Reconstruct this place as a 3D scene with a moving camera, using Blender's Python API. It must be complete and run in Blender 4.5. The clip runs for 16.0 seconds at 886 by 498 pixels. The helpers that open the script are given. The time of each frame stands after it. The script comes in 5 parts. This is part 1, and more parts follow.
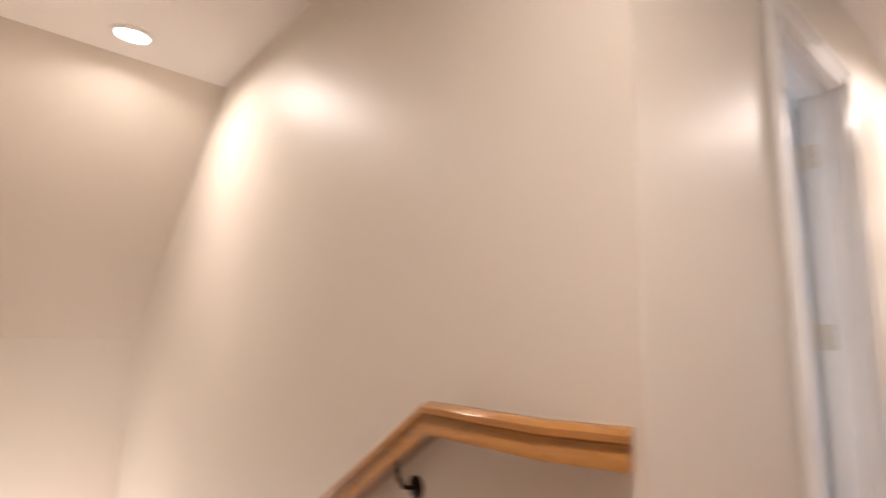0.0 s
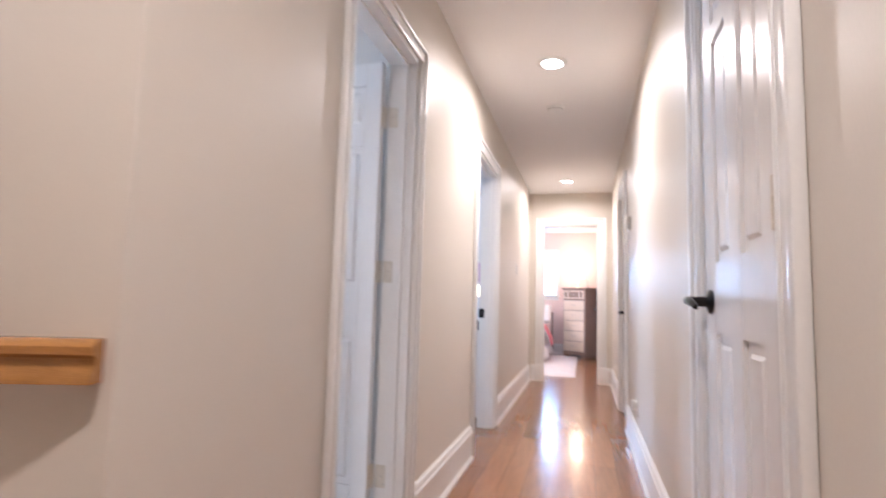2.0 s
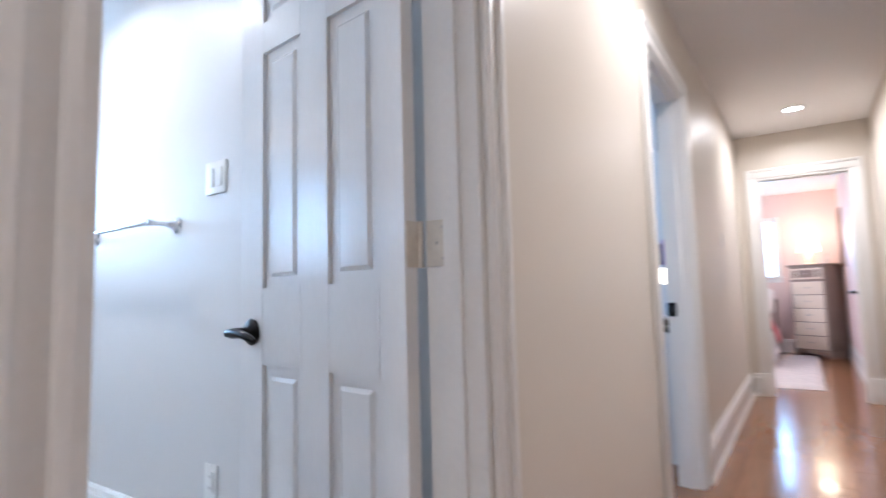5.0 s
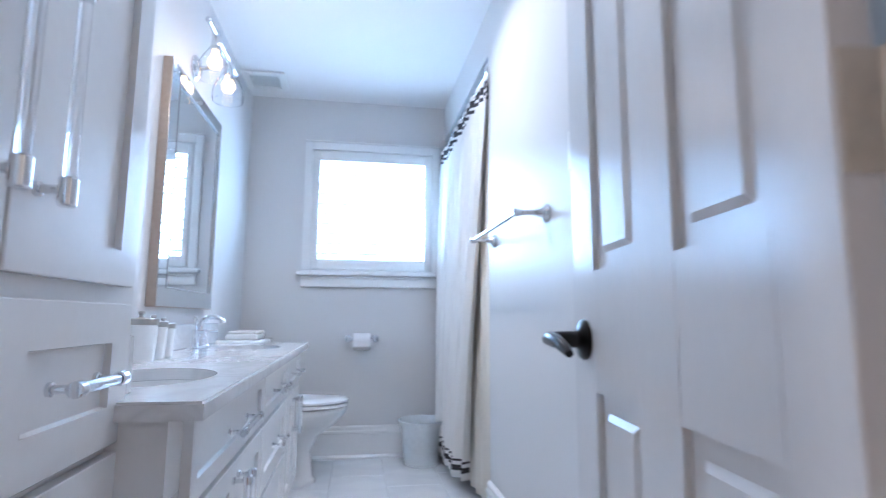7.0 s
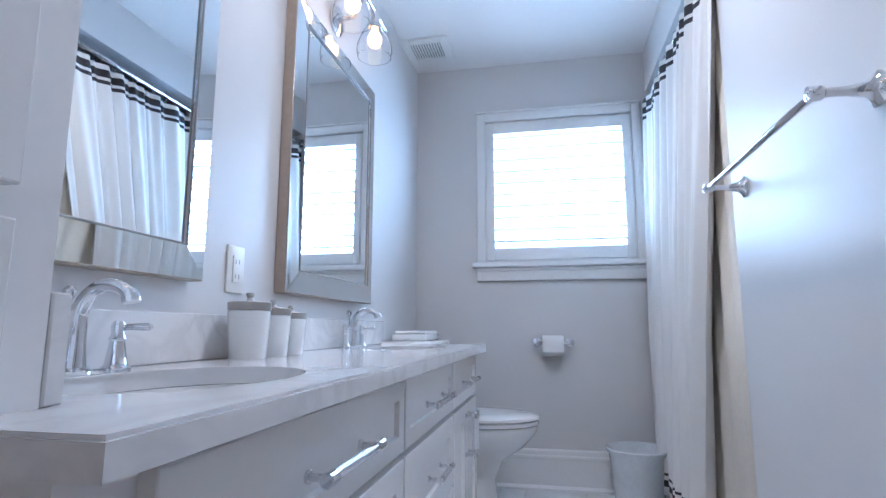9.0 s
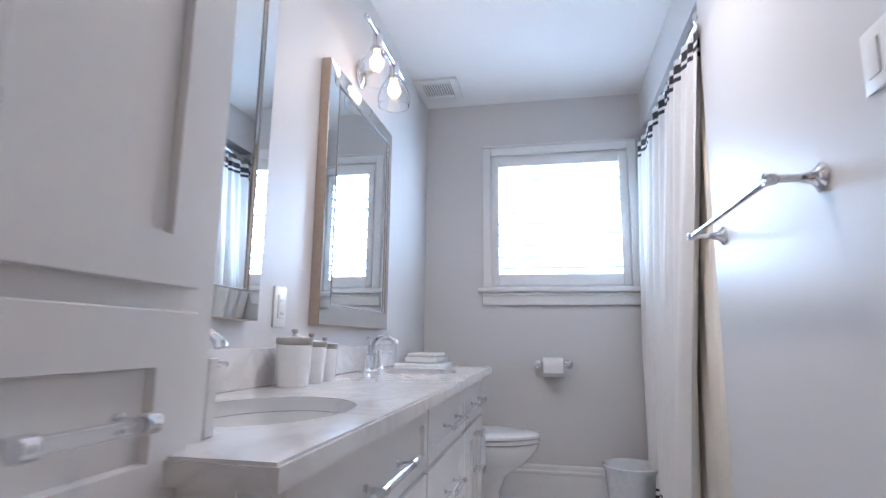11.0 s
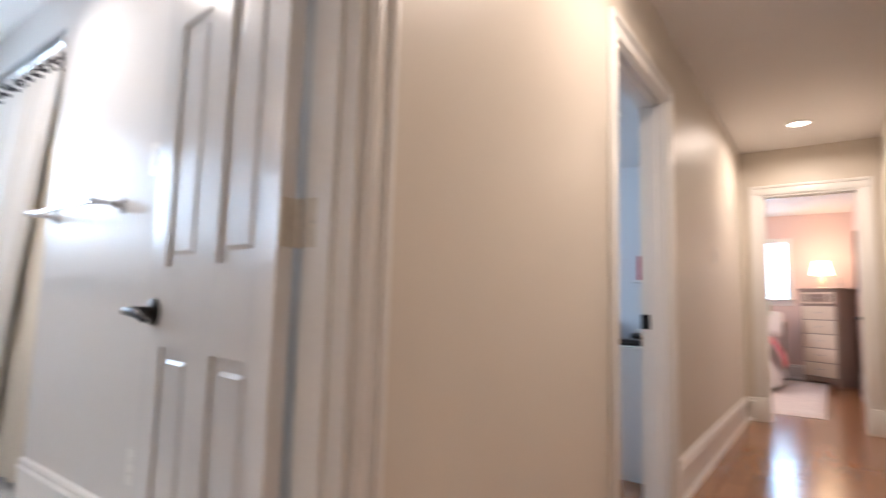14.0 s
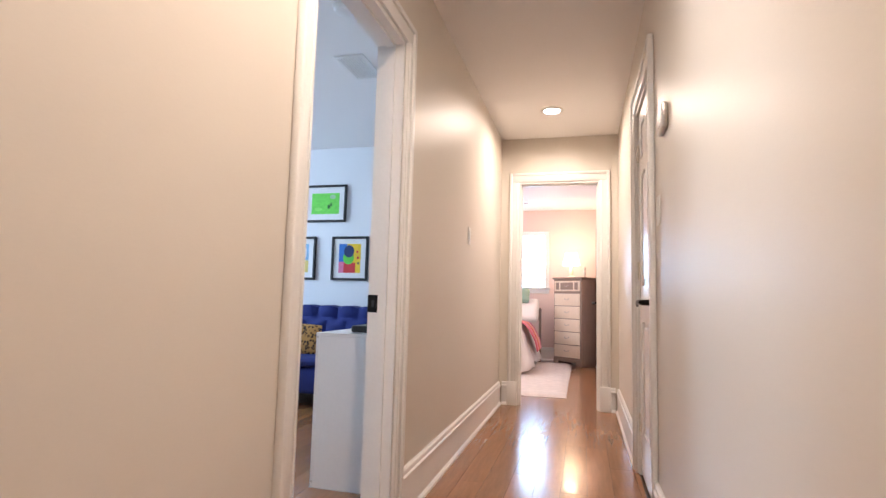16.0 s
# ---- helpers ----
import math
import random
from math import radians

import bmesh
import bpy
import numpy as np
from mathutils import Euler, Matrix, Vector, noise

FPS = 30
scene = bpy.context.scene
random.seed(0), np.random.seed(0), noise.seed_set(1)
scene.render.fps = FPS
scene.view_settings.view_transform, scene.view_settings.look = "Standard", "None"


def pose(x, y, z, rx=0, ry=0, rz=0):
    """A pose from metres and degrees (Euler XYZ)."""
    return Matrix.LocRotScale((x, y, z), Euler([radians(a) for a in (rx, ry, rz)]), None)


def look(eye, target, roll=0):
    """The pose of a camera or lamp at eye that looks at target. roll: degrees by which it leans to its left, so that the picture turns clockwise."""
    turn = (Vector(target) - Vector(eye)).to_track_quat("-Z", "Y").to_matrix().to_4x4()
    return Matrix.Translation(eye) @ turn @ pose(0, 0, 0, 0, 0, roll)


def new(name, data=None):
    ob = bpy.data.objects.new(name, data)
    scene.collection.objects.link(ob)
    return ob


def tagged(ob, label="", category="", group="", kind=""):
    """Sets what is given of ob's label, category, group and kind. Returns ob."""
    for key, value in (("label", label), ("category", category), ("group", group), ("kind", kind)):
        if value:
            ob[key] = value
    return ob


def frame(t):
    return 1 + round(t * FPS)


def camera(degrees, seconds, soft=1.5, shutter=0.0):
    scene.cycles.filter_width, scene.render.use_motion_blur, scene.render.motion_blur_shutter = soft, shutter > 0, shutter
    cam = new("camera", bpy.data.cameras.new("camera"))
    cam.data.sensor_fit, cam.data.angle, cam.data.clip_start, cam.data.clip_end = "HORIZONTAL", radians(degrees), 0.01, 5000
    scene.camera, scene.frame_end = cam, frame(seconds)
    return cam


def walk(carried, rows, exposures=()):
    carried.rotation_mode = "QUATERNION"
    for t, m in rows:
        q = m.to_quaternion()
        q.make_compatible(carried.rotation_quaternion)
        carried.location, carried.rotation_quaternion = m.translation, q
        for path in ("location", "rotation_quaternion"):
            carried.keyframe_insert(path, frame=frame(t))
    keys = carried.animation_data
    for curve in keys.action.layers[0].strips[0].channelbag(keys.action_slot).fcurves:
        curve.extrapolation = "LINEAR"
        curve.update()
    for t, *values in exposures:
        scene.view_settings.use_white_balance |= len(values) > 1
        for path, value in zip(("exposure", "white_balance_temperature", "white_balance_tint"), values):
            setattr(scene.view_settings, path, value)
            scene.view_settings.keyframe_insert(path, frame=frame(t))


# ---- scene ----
cam = camera(79.5, 16.0, soft=1.4, shutter=0.8)
PATH = [
    (0, (0.480, 0.779, 1.037), (-1.032, 2.041, 1.389), 1.6),
    (0.5, (0.545, 0.771, 1.054), (-0.641, 2.349, 1.377), 1.4),
    (1, (0.620, 0.799, 1.049), (-0.326, 2.531, 1.368), 1.7),
    (1.5, (0.672, 0.846, 1.011), (-0.041, 2.691, 1.302), 1.9),
    (2, (0.702, 0.943, 0.981), (0.188, 2.866, 1.177), 1.6),
    (2.5, (0.725, 1.117, 0.987), (0.290, 3.065, 1.112), 1.5),
    (3, (0.705, 1.295, 0.985), (0.272, 3.244, 1.108), 1.5),
    (5.5, (0.396, 2.389, 0.997), (-0.973, 3.833, 1.207), -1.3),
    (6, (0.305, 2.513, 0.967), (-1.323, 3.650, 1.203), -0.3),
    (6.5, (0.253, 2.614, 0.962), (-1.631, 3.241, 1.209), 0.1),
    (7, (0.161, 2.687, 0.953), (-1.796, 3.011, 1.208), 0.3),
    (7.5, (-0.020, 2.714, 0.942), (-1.996, 2.891, 1.202), 0.3),
    (8, (-0.189, 2.716, 0.929), (-2.170, 2.735, 1.198), 0.3),
    (8.5, (-0.356, 2.717, 0.898), (-2.328, 2.542, 1.183), -0.1),
    (9, (-0.461, 2.735, 0.886), (-2.400, 2.345, 1.181), 0.0),
    (11.5, (-0.074, 2.719, 0.958), (-2.008, 2.355, 1.314), 0.8),
    (12, (0.126, 2.666, 0.963), (-1.839, 2.566, 1.321), 0.9),
    (12.5, (0.287, 2.590, 0.957), (-1.657, 2.906, 1.305), 0.8),
    (13, (0.462, 2.452, 0.947), (-1.279, 3.387, 1.254), 0.0),
    (13.5, (0.585, 2.418, 0.929), (-0.885, 3.747, 1.204), -0.2),
    (14, (0.657, 2.419, 0.958), (-0.516, 4.027, 1.162), 1.6),
    (14.5, (0.728, 2.522, 0.927), (-0.168, 4.298, 1.135), 1.9),
    (15, (0.754, 2.691, 0.916), (0.095, 4.569, 1.117), 1.6),
    (15.5, (0.772, 2.919, 0.922), (0.245, 4.838, 1.116), 1.5),
    (16, (0.745, 3.126, 0.916), (0.234, 5.051, 1.108), 1.5),
]
EXPO = [(0.0, 0.88, 6000, 17), (1.5, 0.80, 5650, 17), (3.0, 0.76, 5350, 16), (5.5, 0.36, 5200, 12), (7.0, 0.19, 5050, 14), (9.0, -0.16, 5150, 16),
        (11.5, -0.1, 5900, 20), (12.5, 0.0, 5950, 19), (14.0, 0.15, 6400, 18), (15.0, 0.45, 6500, 19), (16.0, 0.56, 6400, 18)]
walk(cam, [(t, look(eye, target, roll)) for t, eye, target, roll in PATH], EXPO)

# world: soft daylight outside, only through the windows
world = bpy.data.worlds.new("sky")
scene.world = world
world.use_nodes = True
wn = world.node_tree
sky = wn.nodes.new("ShaderNodeTexSky")
sky.sky_type, sky.sun_disc = "NISHITA", False
sky.sun_elevation, sky.sun_rotation = radians(40), radians(200)
wn.links.new(sky.outputs[0], wn.nodes["Background"].inputs[0])
wn.nodes["Background"].inputs[1].default_value = 0.12
sun = new("sun", bpy.data.lights.new("sun", "SUN"))
sun.data.energy, sun.data.angle, sun.data.color = 1.2, radians(10), (1, 0.96, 0.9)
sun.matrix_world = look((-6, -6, 8), (0, 0, 0))


def area(name, m, w, h, power, color, spread=180):
    la = bpy.data.lights.new(name, "AREA")
    la.shape, la.size, la.size_y, la.energy, la.color = "RECTANGLE", w, h, power, color
    la.spread = radians(spread)
    ob = new(name, la)
    ob.matrix_world = m
    return ob


def spot_down(name, x, y, z, power, color, spread=166):
    la = bpy.data.lights.new(name, "AREA")
    la.shape, la.size, la.energy, la.color = "DISK", 0.11, power, color
    la.spread = radians(spread)
    ob = new(name, la)
    ob.matrix_world = pose(x, y, z)
    return ob


WARM = (1.0, 0.85, 0.69)
SKYC = (0.58, 0.80, 1.0)
HALL_W, BATH_W, DEN_W, BED_W = 14, 31, 66, 64
for i, (lx, ly) in enumerate([(0.5, 7.31), (0.51, 4.11), (0.52, 0.9)]):
    spot_down("hall_lamp_light", lx, ly, 2.425, HALL_W, WARM)
spot_down("stair_lamp_light", -2.26, 1.11, 2.425, 9, WARM)
# area lamp added in an unseen opening, standing for the lower floor's light
area("lower_floor_light", look((-3.3, 0.56, -0.75), (-3.3, 1.6, -0.6)), 1.2, 1.5, 13, WARM)
spot_down("bath_lamp_light", -1.80, 2.80, 2.425, 9.5, (1.0, 0.92, 0.82), 140)
area("bath_daylight", look((-3.505, 2.795, 1.67), (0, 2.795, 1.67)), 0.78, 0.78, BATH_W, SKYC)
# fill lamp added at the windowless west wall, for daylight from no seen source
area("den_fill", look((-4.15, 6.6, 1.6), (0, 6.6, 1.4)), 1.4, 1.2, DEN_W, SKYC)
area("bedroom_daylight", look((-0.1, 12.05, 1.6), (-0.1, 0, 1.6)), 0.44, 0.8, 14, (0.36, 0.66, 1.0))
# unseen fill added to brighten bed and chest, no window on this side
area("bedroom_side_fill", look((-2.35, 9.2, 1.6), (0.2, 10.6, 1.1)), 1.2, 1.1, BED_W, (1.0, 0.97, 0.95))

# ---- materials ----


def mat(name, color, rough=0.5, metal=0.0, vary=0.06, scale=3.0, fine=60.0, bump=0.05, coat=0.0, spec=0.5, rnd=0.0, stretch=None):
    m = bpy.data.materials.new(name)
    m.use_nodes = True
    nt = m.node_tree
    b = nt.nodes["Principled BSDF"]
    b.inputs["Roughness"].default_value, b.inputs["Metallic"].default_value = rough, metal
    b.inputs["Coat Weight"].default_value = coat
    b.inputs["Specular IOR Level"].default_value = spec
    tc = nt.nodes.new("ShaderNodeTexCoord")
    src = tc.outputs["Object"]
    if stretch:
        mp = nt.nodes.new("ShaderNodeMapping")
        mp.inputs["Scale"].default_value = stretch
        nt.links.new(src, mp.inputs[0])
        src = mp.outputs[0]
    n1 = nt.nodes.new("ShaderNodeTexNoise")
    n1.inputs["Scale"].default_value, n1.inputs["Detail"].default_value = scale, 4
    n2 = nt.nodes.new("ShaderNodeTexNoise")
    n2.inputs["Scale"].default_value, n2.inputs["Detail"].default_value = fine, 3
    nt.links.new(src, n1.inputs[0])
    nt.links.new(src, n2.inputs[0])
    mix = nt.nodes.new("ShaderNodeMath")
    mix.operation = "ADD"
    nt.links.new(n1.outputs[0], mix.inputs[0])
    nt.links.new(n2.outputs[0], mix.inputs[1])
    last = mix.outputs[0]
    if rnd:
        oi = nt.nodes.new("ShaderNodeObjectInfo")
        ma = nt.nodes.new("ShaderNodeMath")
        ma.operation = "MULTIPLY_ADD"
        ma.inputs[1].default_value = rnd
        nt.links.new(oi.outputs["Random"], ma.inputs[0])
        nt.links.new(last, ma.inputs[2])
        last = ma.outputs[0]
    mr = nt.nodes.new("ShaderNodeMapRange")
    mr.inputs[1].default_value, mr.inputs[2].default_value = 0.6, 1.4 + rnd
    mr.inputs[3].default_value, mr.inputs[4].default_value = 1 - vary, 1 + vary
    nt.links.new(last, mr.inputs[0])
    vm = nt.nodes.new("ShaderNodeVectorMath")
    vm.operation = "SCALE"
    vm.inputs[0].default_value = color
    nt.links.new(mr.outputs[0], vm.inputs["Scale"])
    nt.links.new(vm.outputs[0], b.inputs["Base Color"])
    if bump:
        bp = nt.nodes.new("ShaderNodeBump")
        bp.inputs["Strength"].default_value, bp.inputs["Distance"].default_value = bump, 0.003
        nt.links.new(n2.outputs[0], bp.inputs["Height"])
        nt.links.new(bp.outputs[0], b.inputs["Normal"])
    return m


def glow(name, color, strength):
    m = bpy.data.materials.new(name)
    m.use_nodes = True
    b = m.node_tree.nodes["Principled BSDF"]
    b.inputs["Base Color"].default_value = (*color, 1)
    b.inputs["Emission Color"].default_value = (*color, 1)
    b.inputs["Emission Strength"].default_value = strength
    return m


def glass(name, color=(1, 1, 1), rough=0.02, ior=1.45):
    m = mat(name, color, rough, 0, 0, bump=0)
    b = m.node_tree.nodes["Principled BSDF"]
    b.inputs["Transmission Weight"].default_value, b.inputs["IOR"].default_value = 1.0, ior
    return m


def marble(name, base, vein, scale=2.2, rough=0.12):
    m = mat(name, base, rough, 0, 0.02, bump=0.0, coat=0.3)
    nt = m.node_tree
    b = nt.nodes["Principled BSDF"]
    tc = nt.nodes.new("ShaderNodeTexCoord")
    no = nt.nodes.new("ShaderNodeTexNoise")
    no.inputs["Scale"].default_value, no.inputs["Detail"].default_value, no.inputs["Distortion"].default_value = scale, 9, 1.6
    cr = nt.nodes.new("ShaderNodeValToRGB")
    cr.color_ramp.elements[0].position, cr.color_ramp.elements[1].position = 0.40, 0.5
    cr.color_ramp.elements[0].color, cr.color_ramp.elements[1].color = (*base, 1), (*vein, 1)
    e = cr.color_ramp.elements.new(0.58)
    e.color = (*base, 1)
    nt.links.new(tc.outputs["Object"], no.inputs[0])
    nt.links.new(no.outputs[0], cr.inputs[0])
    nt.links.new(cr.outputs[0], b.inputs["Base Color"])
    return m


M_WALL = mat("hall_wall_paint", (0.68, 0.628, 0.555), 0.45, vary=0.025, scale=1.2, fine=190, bump=0.07)
M_BWALL = mat("bath_wall_paint", (0.66, 0.645, 0.63), 0.40, vary=0.02, scale=1.4, fine=190, bump=0.06)
M_DWALL = mat("den_wall_paint", (0.74, 0.76, 0.78), 0.5, vary=0.02, scale=1.2, fine=190, bump=0.06)
M_PWALL = mat("pink_wall_paint", (0.74, 0.58, 0.54), 0.5, vary=0.02, scale=1.2, fine=190, bump=0.06)
M_CEIL = mat("ceiling_paint", (0.84, 0.82, 0.80), 0.8, vary=0.02, scale=1.5, fine=120, bump=0.1)
M_TRIM = mat("white_trim_paint", (0.80, 0.79, 0.77), 0.28, vary=0.03, scale=4, fine=80, bump=0.03)
M_DOOR = mat("white_door_paint", (0.80, 0.79, 0.78), 0.25, vary=0.03, scale=3, fine=40, bump=0.05, stretch=(6, 6, 1))
M_CAB = mat("white_cabinet_lacquer", (0.80, 0.79, 0.775), 0.25, vary=0.02, scale=4, fine=60, bump=0.03)
M_OAKFLOOR = mat("red_brown_wood", (0.31, 0.14, 0.06), 0.2, vary=0.35, scale=5, fine=45, bump=0.05, rnd=0.5, stretch=(9, 0.8, 9), coat=0.2)
M_JOINT = mat("dark_joint", (0.06, 0.03, 0.015), 0.7)
M_RAIL = mat("varnished_oak", (0.40, 0.185, 0.05), 0.22, vary=0.25, scale=6, fine=60, bump=0.08, stretch=(0.8, 8, 12), coat=0.4)
M_BRONZE = mat("oil_rubbed_bronze", (0.022, 0.019, 0.018), 0.28, 0.8, vary=0.3, scale=20)
M_CHROME = mat("chrome", (0.75, 0.76, 0.78), 0.07, 1.0, vary=0.03, scale=9, bump=0)
M_NICKEL = mat("brushed_nickel", (0.50, 0.47, 0.43), 0.3, 1.0, vary=0.1, scale=12)
M_STEEL = mat("painted_hinge", (0.68, 0.63, 0.55), 0.35, 0.3, vary=0.08, scale=30)
M_ACRYL = glass("clear_acrylic", (0.97, 0.98, 1.0), 0.05)
M_GLASS = glass("clear_glass", (1, 1, 1), 0.0, 1.3)
M_MIRROR = mat("mirror_silver", (0.86, 0.90, 0.92), 0.01, 1.0, vary=0, bump=0)
M_MIRFRAME = mat("champagne_frame", (0.46, 0.38, 0.31), 0.35, 0.5, vary=0.1, scale=10)
M_MARBLE = marble("white_marble", (0.80, 0.795, 0.79), (0.71, 0.705, 0.70), 4.5)
M_TILE = marble("pale_floor_tile", (0.86, 0.86, 0.85), (0.80, 0.80, 0.80), 1.5, 0.25)
M_GROUT = mat("grout", (0.5, 0.5, 0.5), 0.8)
M_PORC = mat("white_porcelain", (0.82, 0.82, 0.81), 0.1, vary=0.02, coat=0.5, bump=0)
M_DARK = mat("dark_gap", (0.03, 0.03, 0.035), 0.7)
M_CLOTH = mat("white_curtain_cloth", (0.80, 0.78, 0.75), 0.9, vary=0.04, scale=4, fine=350, bump=0.3)
M_STRIPE = mat("charcoal_stripe_cloth", (0.05, 0.045, 0.05), 0.9, vary=0.15, fine=300, bump=0.3)
M_PLAST = mat("white_plastic", (0.80, 0.79, 0.76), 0.35, vary=0.02)
M_GREYP = mat("grey_plastic", (0.30, 0.29, 0.28), 0.4)
M_PAPER = mat("tissue_paper", (0.82, 0.81, 0.80), 0.95, vary=0.03, fine=200, bump=0.2)
M_LAMP = glow("lamp_lens", (1.0, 0.93, 0.82), 14)
M_BULB = glow("warm_bulb", (1.0, 0.56, 0.22), 5)
M_SKY = glow("bright_outdoors", (0.55, 0.80, 1.0), 3.6)
M_BLUE = mat("blue_velvet", (0.012, 0.025, 0.16), 0.85, vary=0.25, scale=5, fine=200, bump=0.2)
M_TAUPE = mat("taupe_wood_paint", (0.29, 0.225, 0.185), 0.5, vary=0.15, scale=5, stretch=(6, 6, 1))
M_CREAM = mat("cream_drawer_paint", (0.76, 0.66, 0.53), 0.45, vary=0.04)
M_RUG = mat("cream_rug_pile", (0.70, 0.62, 0.57), 0.95, vary=0.15, scale=14, fine=160, bump=0.8)
M_BED = mat("white_bedspread", (0.84, 0.81, 0.78), 0.9, vary=0.05, scale=7, fine=150, bump=0.3)
M_SHADE = glow("lit_shade", (1.0, 0.80, 0.52), 5.0)
M_BLACK = mat("black_frame", (0.015, 0.015, 0.016), 0.35)
M_WHITEMAT = mat("white_mount_board", (0.80, 0.80, 0.79), 0.9)
M_BROWNF = mat("brown_frame", (0.16, 0.06, 0.03), 0.4)


def flat(name, c):
    return mat(name, c, 0.8, vary=0.12, scale=25)


# ---- mesh helpers ----


def bm_new():
    return bmesh.new()


def box(bm, x0, x1, y0, y1, z0, z1, bev=0.0, seg=2, m=None):
    x0, x1 = min(x0, x1), max(x0, x1)
    y0, y1 = min(y0, y1), max(y0, y1)
    t = Matrix.Translation(((x0 + x1) / 2, (y0 + y1) / 2, (z0 + z1) / 2)) @ Matrix.Diagonal((x1 - x0, y1 - y0, z1 - z0, 1))
    r = bmesh.ops.create_cube(bm, size=1, matrix=t)
    vs = r["verts"]
    if bev:
        es = list({e for v in vs for e in v.link_edges})
        r = bmesh.ops.bevel(bm, geom=es, offset=bev, segments=seg, affect="EDGES", profile=0.5)
        vs = list({v for f in r["faces"] for v in f.verts} | {v for v in vs if v.is_valid})
    if m is not None:
        bmesh.ops.transform(bm, matrix=m, verts=[v for v in vs if v.is_valid])
    return bm


def tube(bm, pts, r, seg=12, caps=True, squash=1.0):
    """A round bar along a line of points; r may be one radius or one for each point."""
    pts = [Vector(p) for p in pts]
    rs = r if isinstance(r, (list, tuple)) else [r] * len(pts)
    rings = []
    up = None
    for i, p in enumerate(pts):
        d = (pts[min(i + 1, len(pts) - 1)] - pts[max(i - 1, 0)]).normalized()
        ref = Vector((0, 0, 1)) if abs(d.z) < 0.95 else Vector((1, 0, 0))
        if up is None or abs(up.dot(d)) > 0.95:
            up = ref
        a = d.cross(up).normalized()
        up = a.cross(d).normalized()
        rings.append([bm.verts.new(p + a * rs[i] * math.cos(2 * math.pi * k / seg) + up * squash * rs[i] * math.sin(2 * math.pi * k / seg)) for k in range(seg)])
    for a, b in zip(rings, rings[1:]):
        for k in range(seg):
            bm.faces.new((a[k], a[(k + 1) % seg], b[(k + 1) % seg], b[k]))
    if caps:
        bm.faces.new(rings[0][::-1])
        bm.faces.new(rings[-1])
    return bm


def lathe(bm, prof, seg=28, m=None, sx=1.0, sy=1.0, caps=True):
    """Turns a profile of (radius, height) round z."""
    rings = []
    for r, z in prof:
        rings.append([bm.verts.new((sx * r * math.cos(2 * math.pi * k / seg), sy * r * math.sin(2 * math.pi * k / seg), z)) for k in range(seg)])
    for a, b in zip(rings, rings[1:]):
        for k in range(seg):
            bm.faces.new((a[k], a[(k + 1) % seg], b[(k + 1) % seg], b[k]))
    closed = prof[0] == prof[-1] or not caps
    if prof[0][0] > 1e-4 and not closed:
        bm.faces.new(rings[0][::-1])
    if prof[-1][0] > 1e-4 and not closed:
        bm.faces.new(rings[-1])
    if m is not None:
        bmesh.ops.transform(bm, matrix=m, verts=[v for ring in rings for v in ring])
    return bm


def extrude_profile(bm, prof, a, b):
    """A moulding: profile points (out, z) swept level from a to b; out is to the left of the way."""
    a, b = Vector(a), Vector(b)
    d = (b - a).normalized()
    left = Vector((-d.y, d.x, 0))
    ra = [bm.verts.new(a + left * o + Vector((0, 0, z))) for o, z in prof]
    rb = [bm.verts.new(b + left * o + Vector((0, 0, z))) for o, z in prof]
    n = len(prof)
    for k in range(n):
        bm.faces.new((ra[k], ra[(k + 1) % n], rb[(k + 1) % n], rb[k]))
    bm.faces.new(ra[::-1])
    bm.faces.new(rb)
    return bm


def mesh_of(name, bm, material, smooth=False):
    bmesh.ops.recalc_face_normals(bm, faces=bm.faces)
    me = bpy.data.meshes.new(name)
    bm.to_mesh(me)
    bm.free()
    for mm in material if isinstance(material, (list, tuple)) else [material]:
        me.materials.append(mm)
    if smooth:
        me.shade_smooth()
        me.set_sharp_from_angle(angle=radians(38))
    return me


def part(name, bm, material, parent, label="", smooth=True):
    ob = new(name, mesh_of(name, bm, material, smooth))
    ob.parent = parent
    if label:
        tagged(ob, label)
    return ob


def thing(name, label, category, m=None, group="", kind=""):
    ob = new(name)
    ob.empty_display_size = 0.05
    if m is not None:
        ob.matrix_basis = m
    return tagged(ob, label, category, group, kind)


def solid(name, bm, material, label, category, kind="", smooth=False):
    return tagged(new(name, mesh_of(name, bm, material, smooth)), label, category, kind=kind)

# ---- the large structure ----
CEIL = 2.44
BF = 0.05      # level of the tiled floor


def wall(name, axis, at0, at1, u0, u1, z0, z1, material, openings=(), label="painted plaster wall"):
    """A wall across axis from at0 to at1, along the other axis from u0 to u1; openings: (u0, u1, z0, z1)."""
    bm = bm_new()

    def piece(a, b, c, d):
        if b - a < 1e-4 or d - c < 1e-4:
            return
        if axis == "x":
            box(bm, at0, at1, a, b, c, d)
        else:
            box(bm, a, b, at0, at1, c, d)
    u = u0
    for a, b, c, d in sorted(openings):
        piece(u, a, z0, z1)
        piece(a, b, z0, c)
        piece(a, b, d, z1)
        u = b
    piece(u, u1, z0, z1)
    return solid(name, bm, material, label, "wall", "structure")


